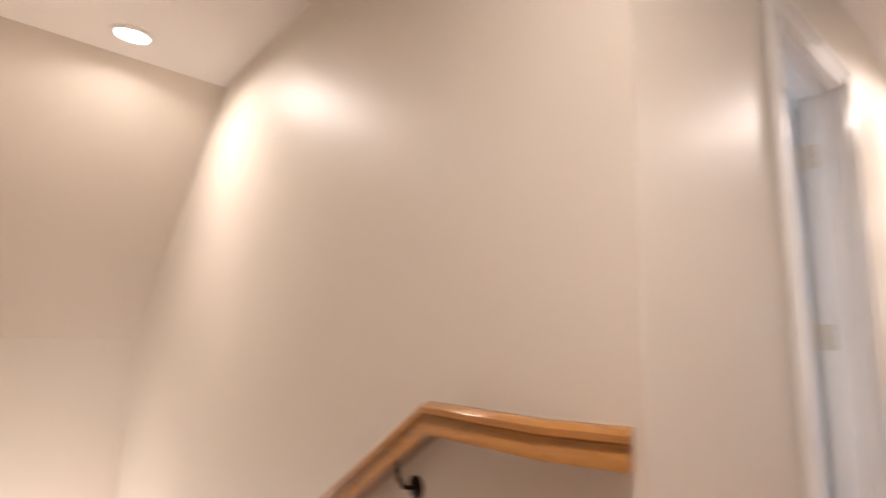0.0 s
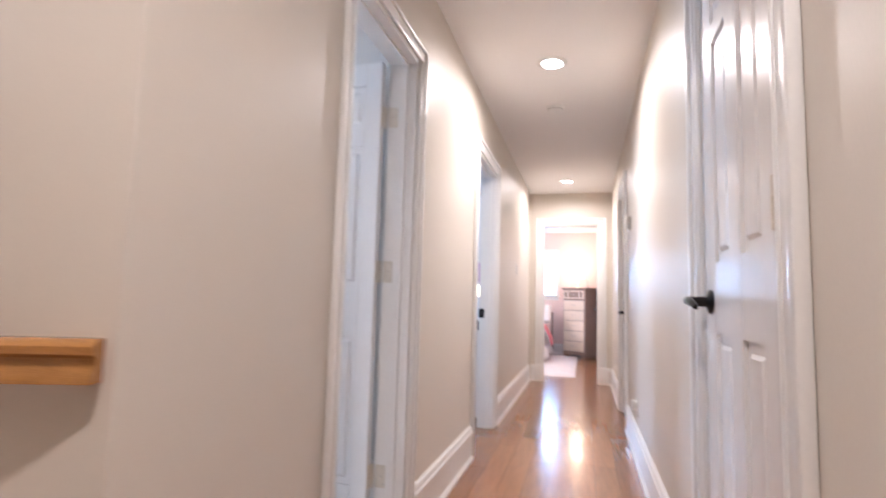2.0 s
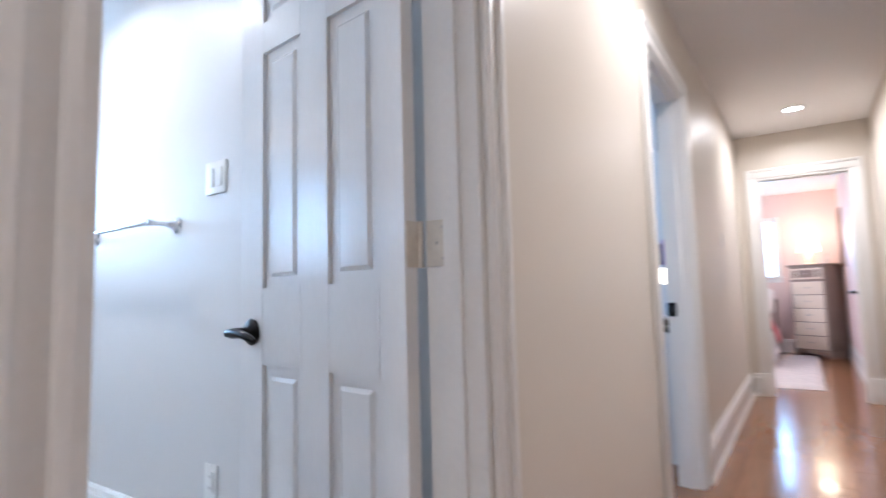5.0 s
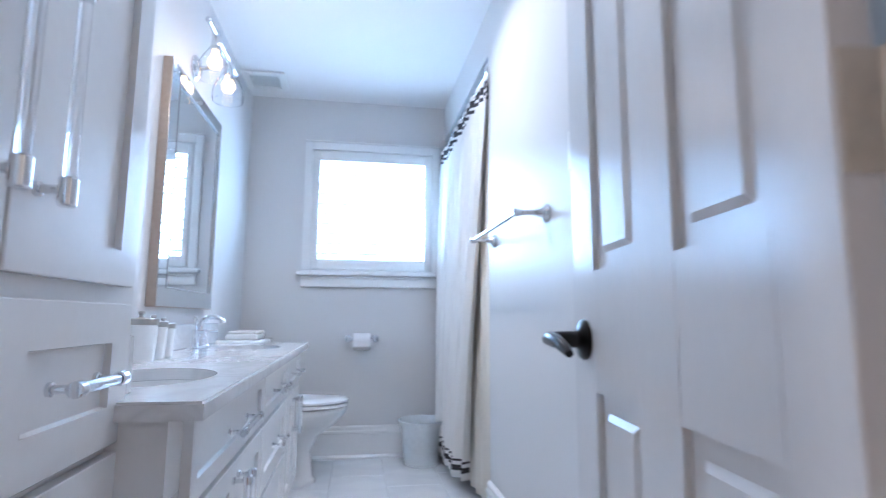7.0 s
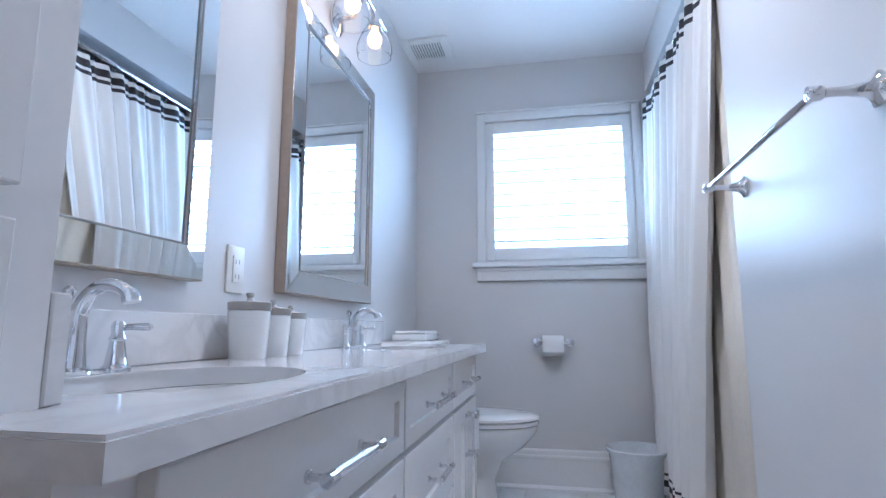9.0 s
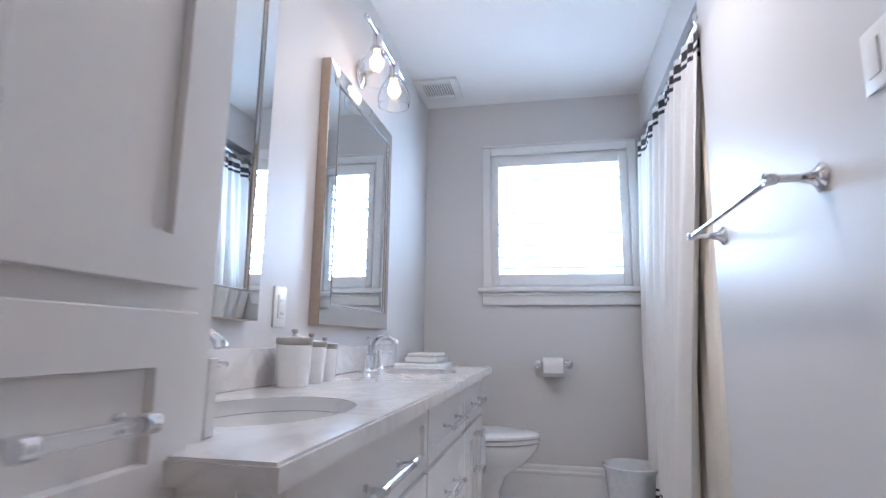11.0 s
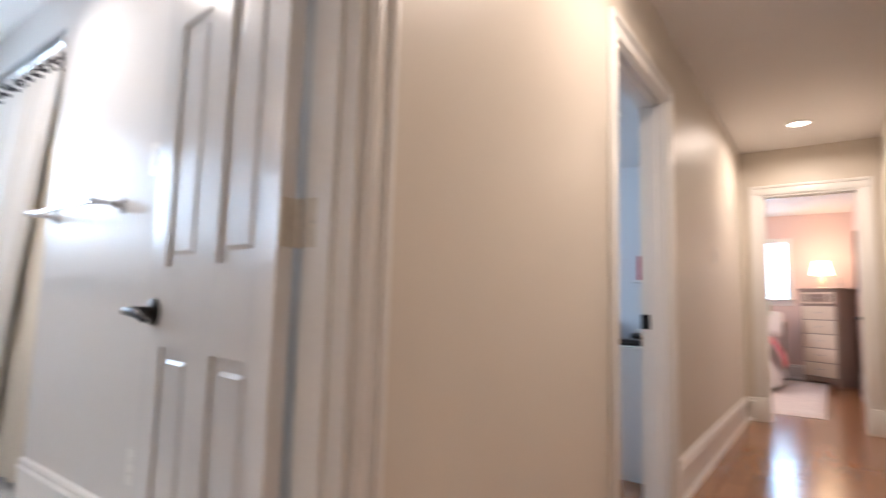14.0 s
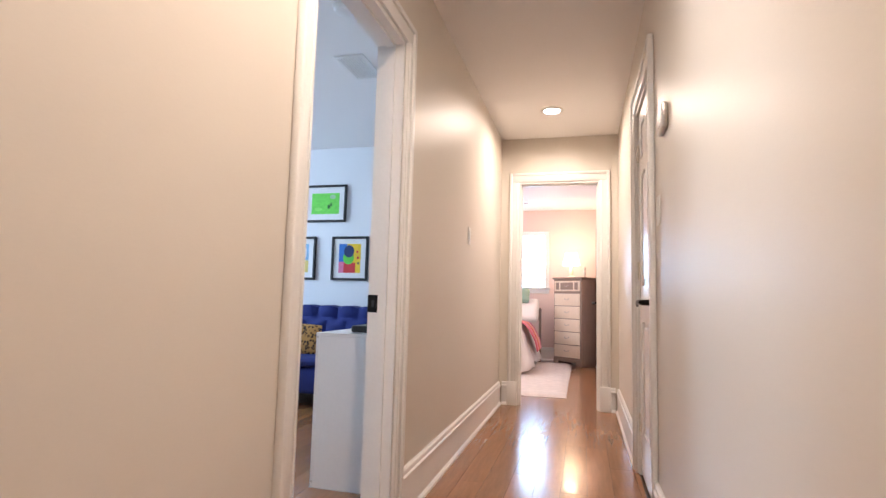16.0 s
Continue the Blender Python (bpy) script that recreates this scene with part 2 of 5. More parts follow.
D1 = (2.395, 3.07)
D2 = (4.425, 5.215)
DC = (1.985, 2.63)
DF = (5.60, 6.33)
DE = (0.165, 0.885)
DH = 2.025
XE = 1.04
wall("wall_west_hall", "x", -0.12, 0, 1.965, 8.02, 0, CEIL, M_WALL, [(*D1, 0, DH), (*D2, 0, DH)], "warm beige hall wall")
wall("wall_stairs", "y", 1.625, 1.965, -4.3, 0, -2.6, CEIL, M_WALL, label="warm beige stairwell wall")
wall("wall_east_hall", "x", XE, 1.16, -1.0, 8.02, 0, CEIL, M_WALL, [(*DC, 0, DH), (*DF, 0, DH)], "warm beige hall wall")
# unseen slab behind the closed doors, added to block light leaks
wall("wall_leak_stop", "x", 1.17, 1.22, -1.0, 8.02, 0, CEIL, M_WALL)
wall("wall_hall_end", "y", 8.02, 8.14, -4.3, 1.16, 0, CEIL, M_WALL, [(*DE, 0, DH)], "warm beige wall at the end of the hall")
wall("wall_landing_south", "y", -1.12, -1.0, -0.47, 1.16, 0, CEIL, M_WALL)
wall("wall_landing_west", "x", -0.47, -0.35, -1.0, 0.55, 0, CEIL, M_WALL)
# unseen opening at the stair foot, added to hold lower_floor_light
wall("wall_stair_south", "y", 0.43, 0.55, -4.3, -0.47, -2.6, CEIL, M_WALL, [(-3.95, -2.65, -1.62, 0.05)])
wall("wall_stair_far", "x", -4.27, -4.13, 0.55, 1.625, -2.6, 1.0, M_WALL, label="warm beige wall at the foot of the stairs")
bm = bm_new()
soffit = [(-2.50, CEIL), (-4.13, 1.0), (-4.27, 1.0), (-4.27, CEIL)]
near_end, far_end = ([bm.verts.new((x, y, z)) for x, z in soffit] for y in (0.55, 1.625))
for k in range(4):
    bm.faces.new((near_end[k], near_end[(k + 1) % 4], far_end[(k + 1) % 4], far_end[k]))
bm.faces.new(near_end[::-1])
bm.faces.new(far_end)
solid("ceiling_stair_slope", bm, M_WALL, "sloping beige soffit over the stairs", "ceiling", "structure")
WY, WZ = (2.385, 3.205), (1.255, 2.085)
wall("wall_bath_window", "x", -3.58, -3.46, 1.965, 4.2, 0, CEIL, M_BWALL, [(*WY, *WZ)], "pale grey bathroom wall with a window")
wall("wall_bath_south", "y", 1.9651, 1.972, -3.46, -0.12, 0, CEIL, M_BWALL, label="pale grey bathroom wall")
wall("wall_bath_inner_left", "x", -0.127, -0.1202, 1.972, 2.33, 0, CEIL, M_BWALL)
wall("wall_bath_north", "y", 3.29, 3.41, -2.19, -0.12, 0, CEIL, M_BWALL, label="pale grey bathroom wall with a towel bar")
wall("wall_tub_header", "y", 3.29, 3.41, -3.46, -2.19, 2.20, CEIL, M_BWALL, label="header wall over the bath tub")
wall("wall_tub_end", "x", -2.19, -2.07, 3.41, 4.08, 0, CEIL, M_BWALL)
wall("wall_tub_back", "y", 4.08, 4.2, -3.46, -0.12, 0, CEIL, M_BWALL)
wall("wall_den_south", "y", 4.205, 4.3, -4.3, -0.12, 0, CEIL, M_DWALL)
wall("wall_den_west", "x", -4.3, -4.2, 4.3, 8.02, 0, CEIL, M_DWALL)
wall("wall_den_north", "y", 8.010, 8.0195, -4.2, -0.128, 0, CEIL, M_DWALL, label="white den wall hung with pictures")
wall("wall_den_lining", "x", -0.128, -0.1202, 5.31, 8.01, 0, CEIL, M_DWALL)
bw = wall("wall_bedroom_back", "y", 12.0, 12.12, -2.5, 1.1, 0, CEIL, M_PWALL, [(-0.33, 0.13, 1.17, 2.02)], "pale pink bedroom wall")
wall("wall_bedroom_east", "x", 0.95, 1.1, 8.14, 12.0, 0, CEIL, M_PWALL, label="pale pink bedroom wall")
wall("wall_bedroom_west", "x", -2.5, -2.4, 8.14, 12.0, 0, CEIL, M_PWALL)
wall("wall_bedroom_south", "y", 8.1405, 8.148, -2.4, 0.08, 0, CEIL, M_PWALL)

for nm, x0, x1, y0, y1, mm in (("ceiling_hall", -0.5, 1.16, -1.12, 8.03, M_CEIL), ("ceiling_stairs", -4.3, -0.5, 0.43, 1.7, M_CEIL),
                               ("ceiling_bath", -3.58, -0.5, 1.7, 4.2, M_CEIL), ("ceiling_den", -4.3, -0.5, 4.2, 8.03, M_CEIL),
                               ("ceiling_bedroom", -2.5, 1.16, 8.03, 12.12, M_CEIL)):
    bm = bm_new()
    box(bm, x0, x1, y0, y1, CEIL, CEIL + 0.1)
    solid(nm, bm, mm, "flat white painted ceiling", "ceiling", "structure")

bm = bm_new()
box(bm, -0.35, 1.16, -1.12, 1.63, -0.2, -0.012)
box(bm, -0.12, 1.16, 1.63, 8.1, -0.2, -0.012)
box(bm, -4.3, -0.12, 4.2, 8.1, -0.2, -0.012)
box(bm, -2.5, 1.16, 8.1, 12.12, -0.2, -0.012)
floor = solid("floor", bm, M_JOINT, "glossy red-brown hardwood plank floor", "floor", "structure")
bm = bm_new()
box(bm, -3.58, -0.06, 1.97, 4.2, -0.2, BF - 0.006)
floor_bath = solid("floor_bath", bm, M_GROUT, "pale grey tiled bathroom floor", "floor", "structure")
bm = bm_new()
box(bm, -0.125, -0.01, D1[0], D1[1], -0.01, BF + 0.006, 0.004)
solid("threshold", bm, M_MARBLE, "pale marble threshold between tile and wood", "threshold", "structure")

# stairs going down beside the handrail
for i in range(8):
    st = thing("stair_step", "wooden stair step with a white riser", "stair", group="stairs going down", kind="structure")
    x1 = -0.35 - 0.27 * i
    bm = bm_new()
    box(bm, x1 - 0.30, x1, 0.552, 1.623, -0.18 * (i + 1) - 0.03, -0.18 * (i + 1), 0.006)
    part("tread", bm, M_OAKFLOOR, st)
    bm = bm_new()
    box(bm, x1 - 0.012, x1, 0.552, 1.623, -0.18 * (i + 1), -0.18 * i - 0.032)
    part("riser", bm, M_TRIM, st)
bm = bm_new()
box(bm, -4.13, -2.54, 0.55, 1.625, -1.72, -1.62)
solid("stair_landing", bm, M_OAKFLOOR, "lower stair landing", "landing", "structure")


# casings and baseboards
def casing(name, axis, face, out, u0, u1, top, w=0.085, wall_t=0.12, jamb=True, zb=0.0, plinth=False):
    """Trim round a doorway on the face of a wall; out is +1 or -1, the side towards which it stands proud."""
    ob = thing(name, "white painted door casing", "door trim", kind="structure")

    def bx(bm, a, b, d0, d1, z0, z1, bev=0.0):
        if axis == "x":
            box(bm, face + out * d0, face + out * d1, a, b, z0, z1, bev)
        else:
            box(bm, a, b, face + out * d0, face + out * d1, z0, z1, bev)
    for side in (-1, 1):
        e = u0 if side < 0 else u1
        bm = bm_new()
        zl = zb + (0.21 if plinth else 0)
        bx(bm, min(e, e + side * w * 0.8), max(e, e + side * w * 0.8), 0.0005, 0.016, zl, top, 0.004)
        bx(bm, min(e + side * w * 0.7, e + side * w), max(e + side * w * 0.7, e + side * w), 0.0006, 0.027, zl, top + w, 0.006)
        bx(bm, min(e + side * w * 0.12, e + side * w * 0.26), max(e + side * w * 0.12, e + side * w * 0.26), 0.014, 0.021, zl, top, 0.003)
        part("casing_leg", bm, M_TRIM, ob)
        if plinth:
            bm = bm_new()
            bx(bm, min(e - side * 0.003, e + side * (w + 0.004)), max(e - side * 0.003, e + side * (w + 0.004)), 0.0005, 0.032, zb, zb + 0.21, 0.004)
            part("plinth_block", bm, M_TRIM, ob)
        if jamb:
            bm = bm_new()
            bx(bm, min(e, e - side * 0.018), max(e, e - side * 0.018), -wall_t - 0.001, 0.001, zb, top)
            bx(bm, min(e - side * 0.018, e - side * 0.03), max(e - side * 0.018, e - side * 0.03), -wall_t * 0.62, -wall_t * 0.32, zb, top - 0.018)
            part("jamb", bm, M_TRIM, ob)
    bm = bm_new()
    bx(bm, u0 - w * 0.7, u1 + w * 0.7, 0.0005, 0.0155, top + 0.0005, top + w * 0.8, 0.004)
    bx(bm, u0 - w * 0.7, u1 + w * 0.7, 0.0006, 0.0265, top + w * 0.7, top + w, 0.006)
    part("casing_head", bm, M_TRIM, ob)
    if jamb:
        bm = bm_new()
        bx(bm, u0 + 0.018, u1 - 0.018, -wall_t - 0.001, 0.001, top - 0.018, top)
        bx(bm, u0 + 0.018, u1 - 0.018, -wall_t * 0.62, -wall_t * 0.32, top - 0.03, top - 0.018)
        part("head_jamb", bm, M_TRIM, ob)
    return ob


casing("door_trim_bath", "x", 0, 1, *D1, DH, w=0.062)
casing("door_trim_bath_inside", "x", -0.1202, -1, *D1, DH, jamb=False, zb=BF)
casing("door_trim_den", "x", 0, 1, *D2, DH)
casing("door_trim_closet", "x", XE, -1, *DC, DH, w=0.11)
casing("door_trim_far", "x", XE, -1, *DF, DH)
casing("door_trim_bedroom", "y", 8.02, -1, *DE, DH, plinth=True)

BASE = [(0, 0), (0.030, 0), (0.030, 0.012), (0.018, 0.026), (0.018, 0.155), (0.023, 0.16), (0.023, 0.172), (0.016, 0.178), (0.016, 0.196), (0.008, 0.205), (0, 0.205)]


def baseboard(a, b, z=0.0):
    """The way from a to b keeps the room on its left."""
    bm = bm_new()
    extrude_profile(bm, BASE, (*a, z), (*b, z))
    solid("baseboard", bm, M_TRIM, "tall white moulded baseboard", "baseboard", "structure")


W = 0.086
WB = 0.063
for a, b in (((0.0005, D1[0] - WB), (0.0005, 1.625)), ((0.0005, D2[0] - W), (0.0005, D1[1] + WB)), ((0.0005, 7.99), (0.0005, D2[1] + W)),
             ((XE, -1), (XE, DC[0] - 0.111)), ((XE, DC[1] + 0.111), (XE, DF[0] - W)), ((XE, DF[1] + W), (XE, 8.0)),
             ((XE - 0.03, 8.02), (DE[1] + W + 0.004, 8.02)), ((DE[0] - W - 0.004, 8.02), (0.03, 8.02)),
             ((0.95, 8.95), (0.95, 11.97)), ((0.95, 12.0), (-2.4, 12.0)), ((-0.13, 8.01), (-4.2, 8.01))):
    baseboard(a, b)
baseboard((-3.46, 3.288), (-3.46, 1.99), BF)
baseboard((-0.13, 3.29), (-2.185, 3.29), BF)


# ---- doors ----
def lever(parent, x, y, z, way, out):
    """A dark lever on a round rosette at x on a door's face; way: towards which it points along x; out: the side of the face."""
    h = new("handle")
    h.parent = parent
    h.location = (x, y, z)
    tagged(h, "dark bronze lever handle")
    bm = bm_new()
    lathe(bm, [(0.0, 0), (0.033, 0), (0.034, 0.004), (0.030, 0.009), (0.018, 0.012), (0.014, 0.016), (0.013, 0.058), (0.0, 0.060)], 24, pose(0, 0, 0, -90 * out))
    part("rosette", bm, M_BRONZE, h)
    bm = bm_new()
    tube(bm, [(-way * 0.012, out * 0.060, 0), (way * 0.02, out * 0.064, 0.002), (way * 0.06, out * 0.066, 0.001), (way * 0.095, out * 0.064, -0.008), (way * 0.115, out * 0.062, -0.016)],
         [0.010, 0.012, 0.010, 0.009, 0.006], 12)
    part("lever", bm, M_BRONZE, h)


def six_panel_door(name, w, m, label, lever_face=-1, hinge_face=0, z0=0.012, levers=(-1,), lever_z=0.93, hinges=(0.28, 1.11, 1.78), dz=0.0, st=0.118, mid=0.09, sth=0.0):
    """Hinge edge at x = 0, faces at y = 0 and y = -0.035."""
    ob = thing(name, label, "door", m, kind="structure")
    t, h = 0.035, DH - 0.005
    sth = sth or st
    pw = (w - st - sth - mid) / 2
    rows = [(0.24, 0.83 + dz), (1.02 + dz, 1.63 + dz), (1.72 + dz * 0.6, 1.92)]
    bm = bm_new()
    box(bm, 0.002, w - 0.002, -t + 0.010, -0.010, z0, h - 0.002)
    part("door_core", bm, M_DOOR, ob)
    for a, b in ((0, sth), (w - st, w), (sth + pw, sth + pw + mid)):
        bm = bm_new()
        box(bm, a, b, -t, 0, z0, h, 0.0015, 1)
        part("stile", bm, M_DOOR, ob)
    zs = [z0] + [v for r in rows for v in r] + [h]
    for a, b in zip(zs[::2], zs[1::2]):
        for u in (sth, sth + pw + mid):
            bm = bm_new()
            box(bm, u, u + pw, -t + 0.0003, -0.0003, a, b)
            part("rail", bm, M_DOOR, ob)
    for a, b in rows:
        for u in (sth, sth + pw + mid):
            bm = bm_new()
            for f0, f1 in ((-0.0105, -0.004), (-t + 0.004, -t + 0.0105)):
                s = 0.036
                y_in, y_out = (f0, f1) if f1 > -0.01 else (f1, f0)
                lo = [bm.verts.new((x, y_in, z)) for x, z in ((u + 0.026, a + 0.026), (u + pw - 0.026, a + 0.026), (u + pw - 0.026, b - 0.026), (u + 0.026, b - 0.026))]
                hi = [bm.verts.new((x, y_out, z)) for x, z in ((u + s, a + s), (u + pw - s, a + s), (u + pw - s, b - s), (u + s, b - s))]
                for k in range(4):
                    bm.faces.new((lo[k], lo[(k + 1) % 4], hi[(k + 1) % 4], hi[k]))
                bm.faces.new(hi)
            part("panel", bm, M_DOOR, ob, smooth=False)
    for f in levers:
        lever(ob, w - 0.06, 0 if f > 0 else -t, lever_z, -1, f)
    for z in hinges:
        bm = bm_new()
        if hinge_face == 0:      # leaf on the edge of the door and on the jamb
            box(bm, -0.0025, 0.0, -t + 0.004, 0.002, z - 0.045, z + 0.045)
            tube(bm, [(-0.004, 0.006, z - 0.046), (-0.004, 0.006, z + 0.046)], 0.006, 10)
        else:
            for k in range(5):
                tube(bm, [(0.004, hinge_face * 0.006 + (0 if hinge_face > 0 else -t), z - 0.05 + 0.02 * k + 0.0006), (0.004, hinge_face * 0.006 + (0 if hinge_face > 0 else -t), z - 0.03 + 0.02 * k - 0.0006)], 0.0075, 10)
            box(bm, 0, 0.012, -t - 0.002, -t, z - 0.05, z + 0.05) if hinge_face < 0 else box(bm, 0, 0.012, 0, 0.002, z - 0.05, z + 0.05)
        part("hinge", bm, M_STEEL, ob, "painted butt hinge")
    return ob


# bathroom door stands open into the room
six_panel_door("door_bath", 0.604, pose(-0.140, D1[1] - 0.024, -0.012, 0, 0, 180 - 6) @ Matrix.Diagonal((1, -1, 1, 1)), "white six-panel door standing open into the bathroom", levers=(-1, 1), z0=0.075, dz=0.02, st=0.105, mid=0.104, sth=0.075)
# jamb leaves of the bathroom hinges
for z in (0.268, 1.098, 1.768):
    bm = bm_new()
    box(bm, -0.120, -0.078, D1[1] - 0.0205, D1[1] - 0.018, z - 0.045, z + 0.045)
    ob = solid("hinge_leaf", bm, M_STEEL, "painted hinge leaf on the door jamb", "hinge")
    for dz in (-0.03, 0, 0.03):
        bm = bm_new()
        lathe(bm, [(0.0, 0), (0.003, 0), (0.003, 0.001), (0, 0.0012)], 10, pose(-0.09 + (0.008 if dz else -0.006), D1[1] - 0.0205, z + dz, 90))
        part("screw", bm, M_NICKEL, ob)
six_panel_door("door_closet", DC[1] - DC[0] - 0.04, pose(XE - 0.001, DC[0] + 0.02, 0, 0, 0, 90) @ Matrix.Diagonal((1, -1, 1, 1)) @ pose(0, 0.035, 0), "white six-panel closet door, closed, in the hall", hinge_face=-1, lever_z=1.0, dz=0.085, hinges=(0.30, 1.175, 1.83), st=0.105, mid=0.10)
six_panel_door("door_far", DF[1] - DF[0] - 0.04, pose(XE + 0.012, DF[1] - 0.02, 0, 0, 0, -90) @ pose(0, 0.035, 0), "white six-panel door, closed, near the end of the hall", hinge_face=-1, lever_z=0.93)
six_panel_door("door_bedroom", 0.68, pose(DE[1] - 0.012, 8.16, 0, 0, 0, 87) @ pose(0, 0.0, 0), "white six-panel door standing open into the bedroom", levers=(1, -1))
for nm, x, y, z, s in (("strike_plate_den", -0.098, D2[1] - 0.018, 0.895, -1), ("strike_plate_bath", -0.098, D1[0] + 0.018, 0.938, 1)):
    bm = bm_new()
    box(bm, x - 0.024, x + 0.02, y, y + s * 0.003, z - 0.036, z + 0.036, 0.001, 1)
    box(bm, x + 0.014, x + 0.022, y, y + s * 0.008, z - 0.02, z + 0.02, 0.002, 1)
    sp = solid("strike_plate", bm, M_BRONZE, "dark bronze strike plate in a door jamb", "strike plate")
    bm = bm_new()
    box(bm, x - 0.006, x + 0.006, y + s * 0.0035, y + s * 0.0045, z - 0.014, z + 0.014)
    part("latch_hole", bm, M_DARK, sp)


# ---- hall things ----
def downlight(x, y):
    ob = thing("recessed_downlight", "round white recessed ceiling downlight, lit", "ceiling light", pose(x, y, CEIL), "recessed downlights")
    bm = bm_new()
    lathe(bm, [(0.062, 0.0), (0.090, 0.0), (0.091, -0.003), (0.086, -0.007), (0.066, -0.009), (0.062, -0.006), (0.062, 0.0)], 36)
    part("trim_ring", bm, M_PLAST, ob)
    bm = bm_new()
    lathe(bm, [(0.0, -0.004), (0.062, -0.0042)], 36)
    part("lens", bm, M_LAMP, ob, "glowing lens")


for p in ((0.5, 7.31), (0.51, 4.11), (0.52, 0.9), (-2.26, 1.11), (-1.80, 2.80)):
    downlight(*p)
ob = thing("smoke_detector", "round white smoke detector on the hall ceiling", "smoke detector", pose(0.49, 4.85, CEIL))
bm = bm_new()
lathe(bm, [(0.0, -0.036), (0.03, -0.036), (0.052, -0.03), (0.06, -0.014), (0.066, -0.012), (0.068, 0)], 32)
part("body", bm, M_PLAST, ob)
bm = bm_new()
lathe(bm, [(0.055, -0.025), (0.0565, -0.0252), (0.0575, -0.022)], 32)
part("vent_slot", bm, M_GREYP, ob)


def switch(name, m, label, gang=1, outlet=False, category="light switch"):
    """A wall plate in the xz plane that faces -y."""
    ob = thing(name, label, category, m)
    w = 0.036 + 0.023 * (gang - 1)
    bm = bm_new()
    box(bm, -w, w, -0.006, 0, -0.058, 0.058, 0.003)
    part("plate", bm, M_PLAST, ob)
    for g in range(gang):
        cx = (g - (gang - 1) / 2) * 0.046
        bm = bm_new()
        box(bm, cx - 0.0165, cx + 0.0165, -0.0095, -0.005, -0.033, 0.033, 0.002)
        part("socket" if outlet else "rocker", bm, M_PLAST, ob)
        if outlet:
            for dz in (-0.018, 0.018):
                bm = bm_new()
                box(bm, cx - 0.008, cx - 0.006, -0.0102, -0.0092, dz - 0.005, dz + 0.005)
                box(bm, cx + 0.006, cx + 0.008, -0.0102, -0.0092, dz - 0.005, dz + 0.005)
                part("slot", bm, M_GREYP, ob)
    return ob


switch("wall_switch", pose(0, 6.60, 1.35, 0, 0, 90), "white rocker switch on the hall wall")
switch("wall_switch", pose(XE, 5.40, 1.30, 0, 0, -90), "white rocker switch beside the far hall door")
switch("wall_outlet", pose(XE, 4.72, 0.33, 0, 0, -90), "white outlet low on the hall wall", outlet=True, category="outlet")
ob = thing("night_light", "small white plug-in night light in an outlet", "night light", pose(XE - 0.01, 4.72, 0.345))
bm = bm_new()
box(bm, -0.032, 0, -0.02, 0.02, -0.03, 0.03, 0.008, 3)
part("body", bm, M_PLAST, ob)
ob = thing("thermostat", "small square thermostat on the hall wall", "thermostat", pose(XE, 5.20, 1.61, 0, 0, -90))
bm = bm_new()
box(bm, -0.06, 0.06, -0.022, 0, -0.05, 0.05, 0.008, 3)
part("body", bm, M_NICKEL, ob)
bm = bm_new()
box(bm, -0.042, 0.042, -0.0235, -0.0215, -0.03, 0.035, 0.0008, 1)
part("screen", bm, M_GREYP, ob)

# oak handrail: level piece, a return to the wall and the run going down
RY = 1.568
ob = thing("handrail", "varnished oak handrail on dark brackets beside the stairs", "handrail")
RP = [(-0.024, -0.035), (0.024, -0.035), (0.024, -0.022), (0.017, -0.012), (0.017, 0.004), (0.027, 0.010), (0.027, 0.022), (0.020, 0.030), (0.0, 0.034), (-0.020, 0.030), (-0.027, 0.022), (-0.027, 0.010), (-0.017, 0.004), (-0.017, -0.012), (-0.024, -0.022)]


def rail_run(name, pts):
    bm = bm_new()
    pts = [Vector(p) for p in pts]
    rings = []
    for i, p in enumerate(pts):
        din = (p - pts[i - 1]).normalized() if i else (pts[1] - p).normalized()
        dout = (pts[i + 1] - p).normalized() if i + 1 < len(pts) else din
        cut = (din + dout).normalized()
        side = Vector((-din.y, din.x, 0)).normalized()
        upv = side.cross(din).normalized() * -1 if side.cross(din).z < 0 else side.cross(din).normalized()
        ring = []
        for a, b in RP:
            q = side * a + upv * b
            ring.append(bm.verts.new(p + q - din * (q.dot(cut) / din.dot(cut))))
        rings.append(ring)
    n = len(RP)
    for a, b in zip(rings, rings[1:]):
        for k in range(n):
            bm.faces.new((a[k], a[(k + 1) % n], b[(k + 1) % n], b[k]))
    bm.faces.new(rings[0][::-1])
    bm.faces.new(rings[-1])
    part(name, bm, M_RAIL, ob)


RZ = 0.876
rail_run("rail", [(-0.022, 1.620, RZ), (-0.165, RY, RZ), (-0.485, RY, RZ), (-0.485 - 1.75, RY, RZ - 1.75 * 0.667)])
for bx_ in (-0.61, -1.75):
    zz = RZ - (abs(bx_) - 0.47) * 0.667
    bm = bm_new()
    tube(bm, [(bx_, RY, zz - 0.035), (bx_, RY + 0.002, zz - 0.06), (bx_, RY + 0.02, zz - 0.085), (bx_, 1.615, zz - 0.09)], 0.006, 10)
    lathe(bm, [(0.0, 0), (0.028, 0), (0.028, 0.004), (0.012, 0.012), (0, 0.012)], 20, pose(bx_, 1.625, zz - 0.09, 90))
    part("bracket", bm, M_BRONZE, ob, "dark iron bracket")

# ---- bathroom ----
CT = 0.818      # top of the worktop
CF = 2.455     # its front edge
YS = 1.972


